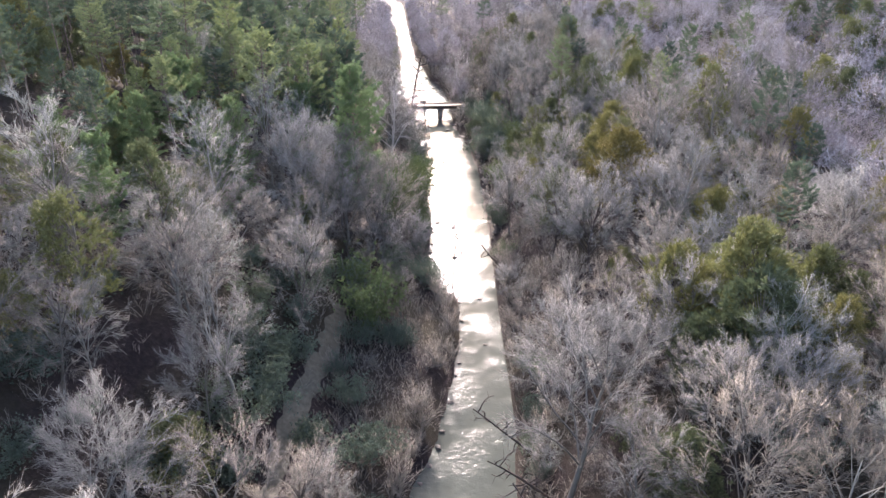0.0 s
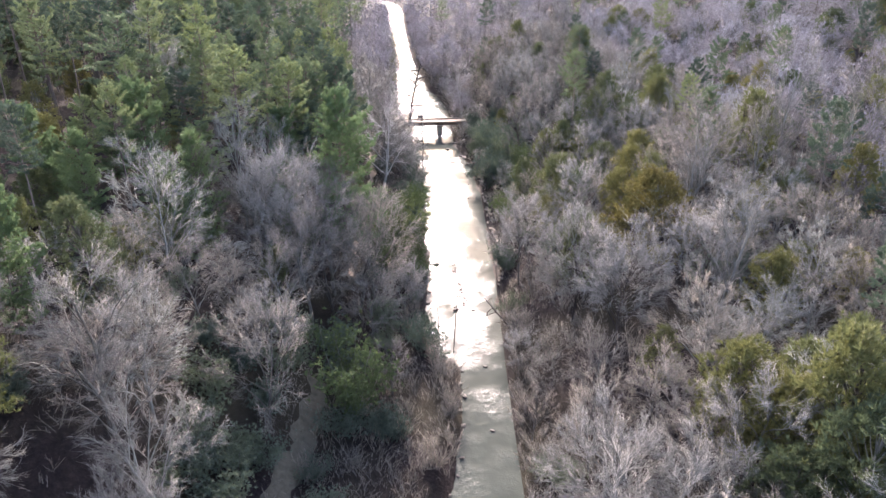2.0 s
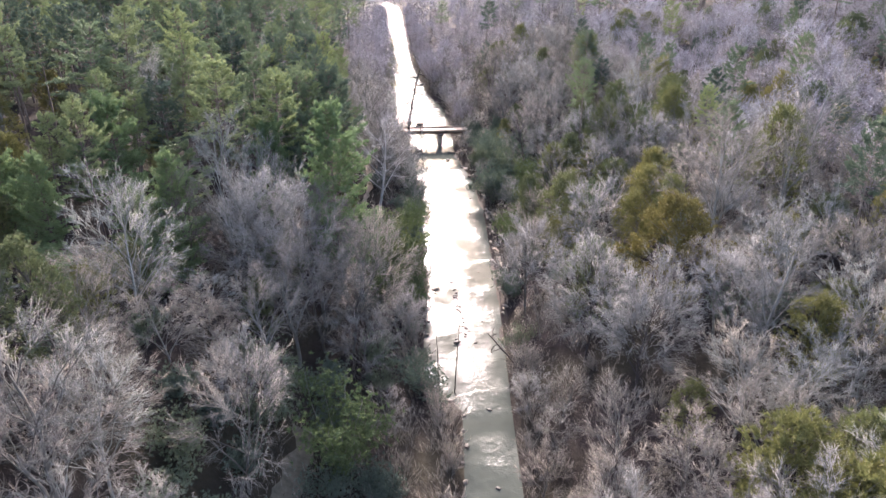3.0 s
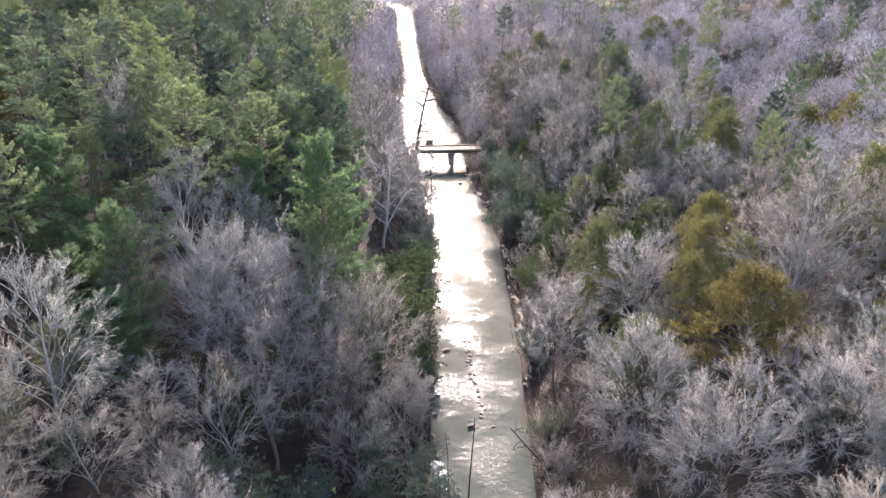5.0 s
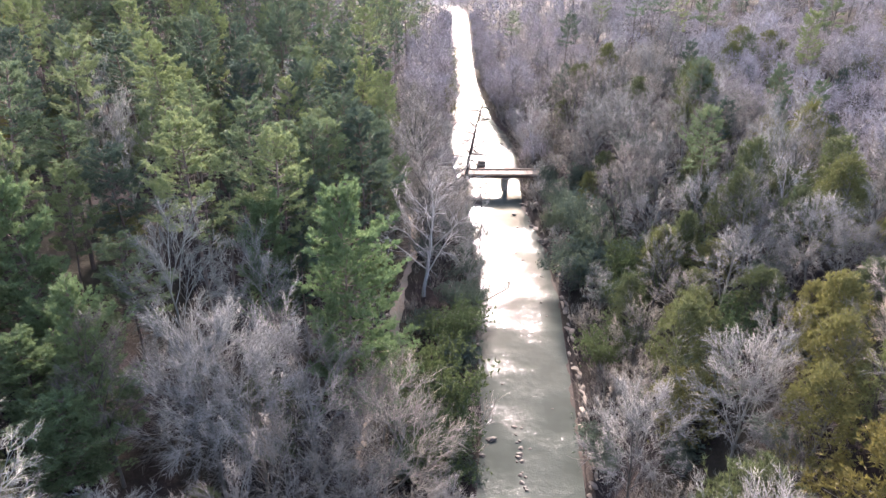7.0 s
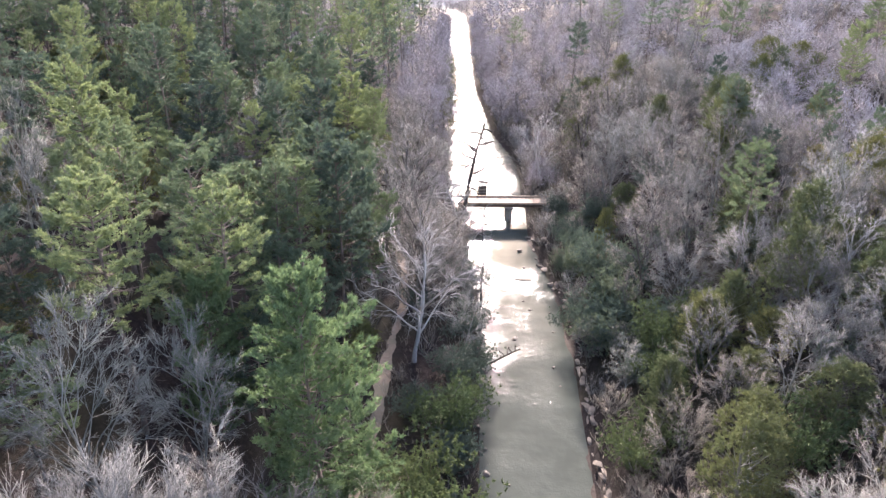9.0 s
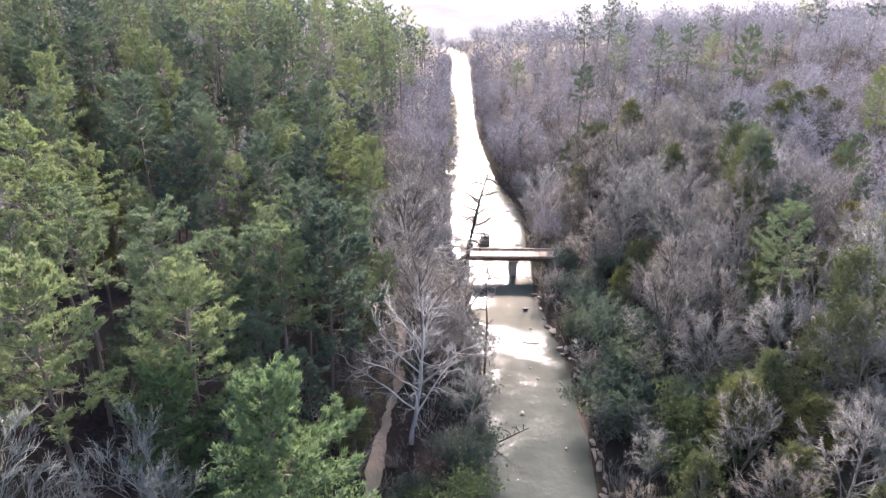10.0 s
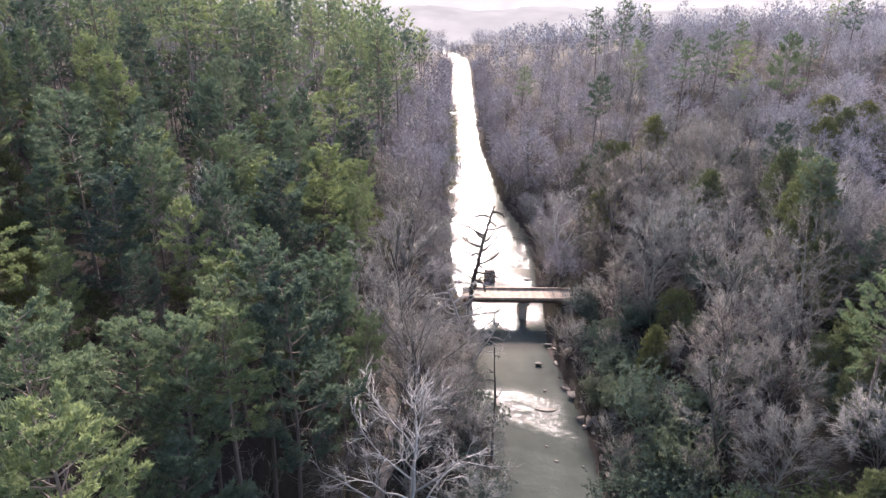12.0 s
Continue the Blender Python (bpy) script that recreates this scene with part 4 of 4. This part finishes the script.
for x, y in scatter(15, -36, 34, 22, 172, 1.25, 9000, low_ok):
    low_rows.append((int(rng.integers(3)), x, y, land_at(x, y) - 0.05, 0.7 + 0.7 * rng.random(), rng.random() * 6.28, rng.random()))
for x, y in scatter(16, -14, -2, 22, 76, 0.85, 2600, lambda x, y: free(x, y, 0.3, 1.0)):
    low_rows.append((int(rng.integers(3)), x, y, land_at(x, y) - 0.05, 0.6 + 0.6 * rng.random(), rng.random() * 6.28, rng.random()))
joined("undergrowth", "low tan brush and dead weeds on the banks", "undergrowth", LOW, (BRUSH, BRUSH), low_rows)
far_b, far_p = [], []
woods(9, NEAR_Y, 290, 200, 5.1, 16000, rest_b, rest_p, 4, 3, 1.05)
woods(10, 290, 405, 420, 6.2, 10000, far_b, far_p, 3, 2, 1.15)
# the crowns of both hardwood stands wear the twig colour with haze painted in
joined("hardwoods", "leafless grey-lilac hardwoods covering the valley slopes", "woods", MID_B, (BARK, HAZETWIG), rest_b)
joined("pinewoods", "dark green pines covering the valley slopes", "woods", MID_P, (PINEBARK, NEEDLE), rest_p)
joined("cedar_thicket", "scattered olive-green cedars among leafless trees", "woods", MID_C, (BARK, CEDAR), rest_c)
joined("far_hardwoods", "distant leafless grey-lilac hardwoods on the far slopes", "woods", FAR_B, (BARK, HAZETWIG), far_b)
joined("far_pinewoods", "distant green pines on the far slopes", "woods", FAR_P, (PINEBARK, NEEDLE), far_p)


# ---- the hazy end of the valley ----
def haze_glow_material(name, low, high):
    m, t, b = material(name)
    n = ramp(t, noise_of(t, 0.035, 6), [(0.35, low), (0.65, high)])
    # haze painted as emission: the hill itself glows, no mist lies before it
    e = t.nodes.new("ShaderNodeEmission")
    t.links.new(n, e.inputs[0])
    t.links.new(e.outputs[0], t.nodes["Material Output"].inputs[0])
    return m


def hazy_hill(seed, y, level, sway, low, high):
    """A far wooded ridge glowing in the colour of sunlit haze: a bowed slope with a crest of small tree tops."""
    rng = np.random.default_rng(seed)
    x = np.linspace(-1500, 1500, 700)
    crest = level + sway * np.sin(x * 0.0042 + seed) + 0.5 * sway * np.sin(x * 0.011 + 2.0 * seed) + 1.6 * np.sin(x * 0.043 + 2 * np.sin(x * 0.013)) + np.convolve(rng.random(len(x)), np.ones(3) / 3, "same") * 3.5
    steps = np.linspace(0, 1, 12)
    z = -12 + (crest[:, None] + 12) * np.sin(steps * math.pi / 2)
    yy = y + 0.00012 * x[:, None] ** 2 * -1 + steps * 140 + 6 * np.sin(x[:, None] * 0.02 + 5 * steps)
    n, k = z.shape
    i, j = np.meshgrid(np.arange(n - 1), np.arange(k - 1), indexing="ij")
    f = np.stack([i * k + j, (i + 1) * k + j, (i + 1) * k + j + 1, i * k + j + 1], -1).reshape(-1, 4)
    v = np.stack([np.repeat(x[:, None], k, 1), yy, z], -1).reshape(-1, 3)
    ob = new("backdrop_%d" % seed, mesh_of("backdrop", v, f, haze_glow_material("hazy_hill", low, high), True))
    tagged(ob, "far wooded hill with bright haze painted as its glow", "hill", kind="structure")


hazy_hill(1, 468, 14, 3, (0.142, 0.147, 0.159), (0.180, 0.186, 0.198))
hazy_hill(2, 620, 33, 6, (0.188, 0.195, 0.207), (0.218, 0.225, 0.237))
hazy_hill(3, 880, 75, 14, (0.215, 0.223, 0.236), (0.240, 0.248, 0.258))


# ---- bridge ----
def box(bm, cx, cy, cz, sx, sy, sz, turn=0.0, bevel=0.03):
    r = bmesh.ops.create_cube(bm, size=1.0, matrix=pose(cx, cy, cz, 0, 0, turn) @ Matrix.Diagonal((sx, sy, sz, 1)))
    if bevel:
        bmesh.ops.bevel(bm, geom=list({e for v in r["verts"] for e in v.link_edges}), offset=bevel, segments=1, affect="EDGES")


def part_bm(name, bm, mat, parent, label="", m=None):
    me = bpy.data.meshes.new(name)
    bm.to_mesh(me)
    bm.free()
    me.materials.append(mat)
    ob = part(name, me, parent, label)
    if m is not None:
        ob.matrix_basis = m
    return ob


bridge = tagged(new("footbridge"), "old timber-decked bridge on one concrete pier over the creek", "bridge")
bridge.matrix_basis = pose(0.1, 175.0, 0, 0, 0, 5)
DECK_Z, HALF_LEN, HALF_W = 3.2, 9.0, 1.7
for yy in (-1.15, 0, 1.15):
    bm = bmesh.new()
    for zz, w, h in ((DECK_Z - 0.16, 0.28, 0.05), (DECK_Z - 0.42, 0.07, 0.48), (DECK_Z - 0.68, 0.28, 0.05)):
        box(bm, 0, yy, zz, HALF_LEN * 2, w, h, bevel=0)
    part_bm("girder", bm, STEEL, bridge)
bm = bmesh.new()
box(bm, 0, 0, 0, 0.233, HALF_W * 2, 0.10, bevel=0.012)
plank = bpy.data.meshes.new("deck_board")
bm.to_mesh(plank)
bm.free()
plank.materials.append(DECKWOOD)
rng = np.random.default_rng(12)
for i in range(75):
    ob = part("deck_board", plank, bridge)
    ob.matrix_basis = pose(-HALF_LEN + 0.13 + i * 0.239, rng.normal() * 0.03, DECK_Z - 0.07 + rng.normal() * 0.006, 0, 0, rng.normal() * 0.3)
for yy in (-HALF_W + 0.1, HALF_W - 0.1):
    bm = bmesh.new()
    box(bm, 0, yy, DECK_Z + 0.11, HALF_LEN * 2, 0.2, 0.24, bevel=0.02)
    part_bm("kerb_beam", bm, DECKWOOD, bridge)
bm = bmesh.new()
box(bm, -0.85, 0, 0.75, 1.05, 2.7, 3.2, bevel=0.12)
part_bm("pier", bm, CONCRETE, bridge, "stained concrete pier in the water")
bm = bmesh.new()
box(bm, -0.85, 0, DECK_Z - 0.86, 1.5, 3.2, 0.30, bevel=0.04)
part_bm("pier_cap", bm, CONCRETE, bridge)
for xx in (-HALF_LEN + 0.6, HALF_LEN - 0.6):
    bm = bmesh.new()
    box(bm, xx, 0, 0.9, 1.4, 3.8, 3.2, bevel=0.08)
    part_bm("abutment", bm, CONCRETE, bridge)


# ---- stones, dead wood and broken water ----
def boulder_mesh(seed, flat=0.6, mat=STONE):
    rng = np.random.default_rng(seed)
    bm = bmesh.new()
    bmesh.ops.create_icosphere(bm, subdivisions=2, radius=0.5)
    cuts = [(Vector(rng.normal(size=3)).normalized(), 0.22 + 0.16 * rng.random()) for _ in range(10)]
    for v in bm.verts:
        for n, d in cuts:
            over = v.co.dot(n) - d
            if over > 0:
                v.co -= n * over * 0.97
        v.co *= 1 + rng.normal() * 0.03
        v.co.z *= flat
    me = bpy.data.meshes.new("boulder")
    bm.to_mesh(me)
    bm.free()
    me.materials.append(mat)
    return me


def boulder(me, x, y, z, sx, sy, sz, turn, label, group, tip=(0, 0)):
    ob = tagged(new("boulder", me), label, "rock", group)
    ob.matrix_basis = pose(x, y, z, tip[0], tip[1], turn) @ Matrix.Diagonal((sx, sy, sz, 1))
    return ob


PALE_ROCKS = [boulder_mesh(s, f) for s, f in ((1, 0.5), (2, 0.7), (3, 0.4), (4, 0.6))]
DARK_ROCKS = [boulder_mesh(s, f, WETSTONE) for s, f in ((5, 0.5), (6, 0.6))]
rng = np.random.default_rng(31)
for y in np.arange(98, 152, 0.36):
    if rng.random() < 0.2:
        continue
    e = edges(y)[1]
    x = e + 0.05 + 1.3 * rng.random()
    k = 0.4 + 0.9 * rng.random() ** 1.8
    boulder(PALE_ROCKS[rng.integers(4)], x, y, min(land_at(x, y), 0.9) + 0.12, k * 0.9, k * 2.0, k * 0.75, rng.normal() * 18 + 8, "pale tan ledge rock along the water's edge", "bank rocks", (rng.normal() * 8, rng.normal() * 8))
for y in np.arange(150, 168, 0.8):
    e = edges(y)[1]
    x = e - 0.6 + 2.2 * rng.random()
    k = 0.5 + 0.9 * rng.random() ** 1.5
    boulder(PALE_ROCKS[rng.integers(4)] if rng.random() < 0.6 else DARK_ROCKS[rng.integers(2)], x, y, max(0.0, land_at(x, y)) + 0.02, k * 1.3, k, k, rng.random() * 180, "weathered boulder on the bank below the bridge", "bank rocks", (rng.normal() * 8, rng.normal() * 8))
for y in np.concatenate([np.arange(46, 82, 2.3), np.arange(84, 165, 3.1)]):
    e = edges(y)[0]
    x = e - 0.2 + 0.9 * rng.random()
    k = 0.35 + 0.5 * rng.random()
    boulder(DARK_ROCKS[rng.integers(2)], x, y, 0.05, k * 1.3, k, k, rng.random() * 180, "dark wet stone at the foot of the bank", "bank rocks")
boulder(PALE_ROCKS[2], 5.6, 156.0, 0.35, 3.4, 2.0, 1.0, 5, "flat pale slab jutting into the creek", "creek stones", (2, -4))
boulder(PALE_ROCKS[0], 1.6, 153.0, 0.0, 2.8, 0.9, 0.55, 8, "low pale slab awash in the creek", "creek stones")
boulder(PALE_ROCKS[1], 5.6, 150.2, 0.12, 0.75, 0.7, 0.8, 0, "small whitish boulder standing in the creek", "creek stones")
boulder(DARK_ROCKS[0], 1.1, 162.1, 0.12, 1.2, 0.9, 0.9, 20, "rounded grey boulder standing in the creek", "creek stones")
boulder(DARK_ROCKS[1], -0.9, 104.9, 0.10, 1.3, 0.8, 0.9, 10, "dark rounded boulder standing in the creek", "creek stones")
boulder(DARK_ROCKS[0], 1.7, 91.6, 0.10, 1.3, 0.7, 0.8, 30, "dark rounded boulder standing in the creek", "creek stones")
boulder(DARK_ROCKS[1], 0.4, 137.6, 0.06, 1.1, 0.7, 0.6, 70, "dark rounded boulder standing in the creek", "creek stones")
boulder(DARK_ROCKS[0], -5.4, 167.6, 0.30, 2.6, 2.0, 2.2, 35, "large rounded grey boulder below the bridge", "creek stones")
for x, y, k in ((2.6, 166.8, 1.1), (3.8, 165.2, 1.4), (3.4, 162.6, 1.0), (4.6, 161.8, 1.3), (3.0, 169.2, 0.9), (4.8, 167.4, 1.5), (5.0, 164.0, 1.2), (-4.2, 172.0, 0.9)):
    boulder(PALE_ROCKS[int(y) % 4] if x > 3.2 else DARK_ROCKS[int(y) % 2], x, y, 0.08, k * 1.4, k, k, x * 77, "weathered boulder lying in the water by the pier", "creek stones", (4, -5))
for i in range(26):
    y = 92.5 + i * 0.58 + rng.normal() * 0.25
    x = 2.1 + 0.55 * math.sin((y - 92) * 0.35) + rng.normal() * 0.28
    k = 0.28 + 0.5 * rng.random() ** 2
    boulder(DARK_ROCKS[rng.integers(2)], x, y, 0.02, k * 1.2, k, k, rng.random() * 180, "small dark stone in a broken line across the shallows", "creek stones")
for i in range(14):
    y = rng.uniform(60, 160)
    le, ri = edges(y)
    k = 0.25 + 0.35 * rng.random()
    boulder(DARK_ROCKS[rng.integers(2)], rng.uniform(le + 1, ri - 1), y, 0.0, k * 1.3, k, k, rng.random() * 180, "small dark stone in the shallows", "creek stones")


for i in range(34):
    y = 182 + 75 * rng.random() ** 1.4
    le, ri = edges(y)
    k = 0.5 + 0.8 * rng.random() ** 2
    boulder(DARK_ROCKS[rng.integers(2)], rng.uniform(le + 0.8, ri - 0.8), y, 0.0, k * 1.5, k, k * 0.8, rng.random() * 180, "dark wet stone in the riffle above the bridge", "creek stones")


def foam_patch(x, y, size, turn, seed):
    """Tumbling white water over a small drop: a lumpy, ragged sheet."""
    rng = np.random.default_rng(seed)
    n, m = 16, 12
    u, v = np.meshgrid(np.linspace(-1, 1, n), np.linspace(-1, 1, m), indexing="ij")
    edge = 1 - np.clip(np.hypot(u, v) + 0.25 * np.sin(5 * u + seed) * np.cos(6 * v), 0, 1.1)
    z = 0.22 * np.clip(edge, -0.2, 1) ** 1 + rng.normal(size=u.shape) * 0.045 - 0.03
    i, j = np.meshgrid(np.arange(n - 1), np.arange(m - 1), indexing="ij")
    f = np.stack([i * m + j, (i + 1) * m + j, (i + 1) * m + j + 1, i * m + j + 1], -1).reshape(-1, 4)
    ob = new("white_water", mesh_of("white_water", np.stack([u * size, v * size * 0.7, z], -1).reshape(-1, 3), f, FOAM, True))
    ob.matrix_basis = pose(x, y, 0, 0, 0, turn)
    tagged(ob, "ragged patch of white water over a small drop", "rapids", "white water")


for i, (x, y, k) in enumerate(((-2.0, 86.2, 1.1), (-1.2, 85.0, 0.8), (-0.9, 83.4, 0.7), (-2.3, 84.6, 0.6))):
    foam_patch(x, y, k, 40 * i, i)


def dead_tree(name, label, x, y, height, lean, seed, radius, arms, reach, mat=DARK, start=0.25, z=None, twigs=4):
    """A standing dead trunk with a few crooked, broken arms."""
    rng = np.random.default_rng(seed)
    root = tagged(new(name), label, "tree", "pale sycamores" if name == "sycamore_tree" else "dead trees")
    root.matrix_basis = pose(x, y, (land_at(x, y) if z is None else z) - 0.3, lean[0], lean[1], 0)
    b = Build()
    trunk = bent(rng, (0, 0, 0), (0, 0, 1), height, 9, 0.035, 0.02)
    b.tube(trunk, np.linspace(radius, radius * 0.3, len(trunk)), 7)
    part("trunk", b.mesh("trunk", mat), root)
    for i in range(arms):
        b = Build()
        p, d = along(trunk, start + (0.98 - start) * (i + rng.random() * 0.5) / arms)
        az = rng.choice([0.0, math.pi]) + rng.normal() * 0.7
        arm = bent(rng, p, (math.cos(az), math.sin(az), 0.25), reach * (0.5 + 0.7 * rng.random()), 6, 0.28, -0.02)
        b.tube(arm, np.linspace(radius * 0.46, radius * 0.15, len(arm)), 4)
        for j in range(twigs):
            q, e = along(arm, 0.3 + 0.65 * rng.random())
            tw = bent(rng, q, side_way(rng, e, 0.9), reach * 0.35 * rng.random() + 0.2, 3, 0.3, 0)
            b.tube(tw, np.linspace(radius * 0.14, radius * 0.05, len(tw)), 3)
        part("branch", b.mesh("branch", mat), root)


dead_tree("dead_tree", "tall dark dead tree with crooked arms by the bridge end", -8.3, 172.2, 17.5, (0, 6.5), 3, 0.38, 20, 3.8, twigs=8)
dead_tree("sycamore_tree", "white-limbed sycamore leaning over the creek before the bridge", -6.7, 163.0, 11.0, (6, -20), 21, 0.25, 22, 4.8, PALE, start=0.15, twigs=9)
dead_tree("sycamore_tree", "crooked white sycamore reaching low over the creek", -6.8, 162.0, 6.5, (4, 30), 23, 0.13, 14, 3.4, PALE, start=0.25, twigs=9)
dead_tree("dead_tree", "slender straight dead trunk on the creek bank", -3.9, 144.9, 12.5, (0, 1.5), 5, 0.15, 7, 1.5)
dead_tree("dead_sapling", "thin bare pole standing at the gravel point", 1.3, 82.0, 8.0, (0, 0), 6, 0.07, 4, 0.5, start=0.7, z=0.3)
dead_tree("dead_sapling", "thin bare pole standing at the gravel point", -0.4, 81.0, 8.5, (2, 1), 7, 0.06, 4, 0.5, start=0.7, z=0.3)
dead_tree("leaning_tree", "dark leafless limb leaning low over the creek", -3.4, 131.8, 5.0, (-8, 62), 8, 0.12, 5, 1.4, start=0.5)
dead_tree("leaning_tree", "dark leafless tree leaning over the creek", 8.6, 47.0, 8.0, (0, -48), 9, 0.16, 9, 2.0)
dead_tree("leaning_tree", "dark leafless tree leaning over the creek", 8.9, 42.0, 8.0, (10, -42), 10, 0.16, 9, 2.0)
dead_tree("leaning_tree", "dark leafless tree leaning over the creek", 8.6, 84.0, 6.0, (0, -40), 12, 0.11, 8, 1.6)
dead_tree("leaning_tree", "dark leafless tree leaning over the creek", 9.0, 35.5, 8.5, (0, -25), 14, 0.15, 10, 2.2)

old_pier = tagged(new("old_pier"), "weathered stub of an old stone pier in the creek", "pier")
old_pier.matrix_basis = pose(-5.6, 186.0, 0, 0, 0, 4)
for i, (w, d, z0, z1) in enumerate(((1.75, 1.7, -0.8, 0.6), (1.6, 1.6, 0.6, 1.3), (1.45, 1.5, 1.3, 1.9))):
    bm = bmesh.new()
    box(bm, 0.05 * i, 0, (z0 + z1) / 2, w, d, z1 - z0 - 0.01, turn=2 * i, bevel=0.10)
    part_bm("stone_course", bm, STONE, old_pier)
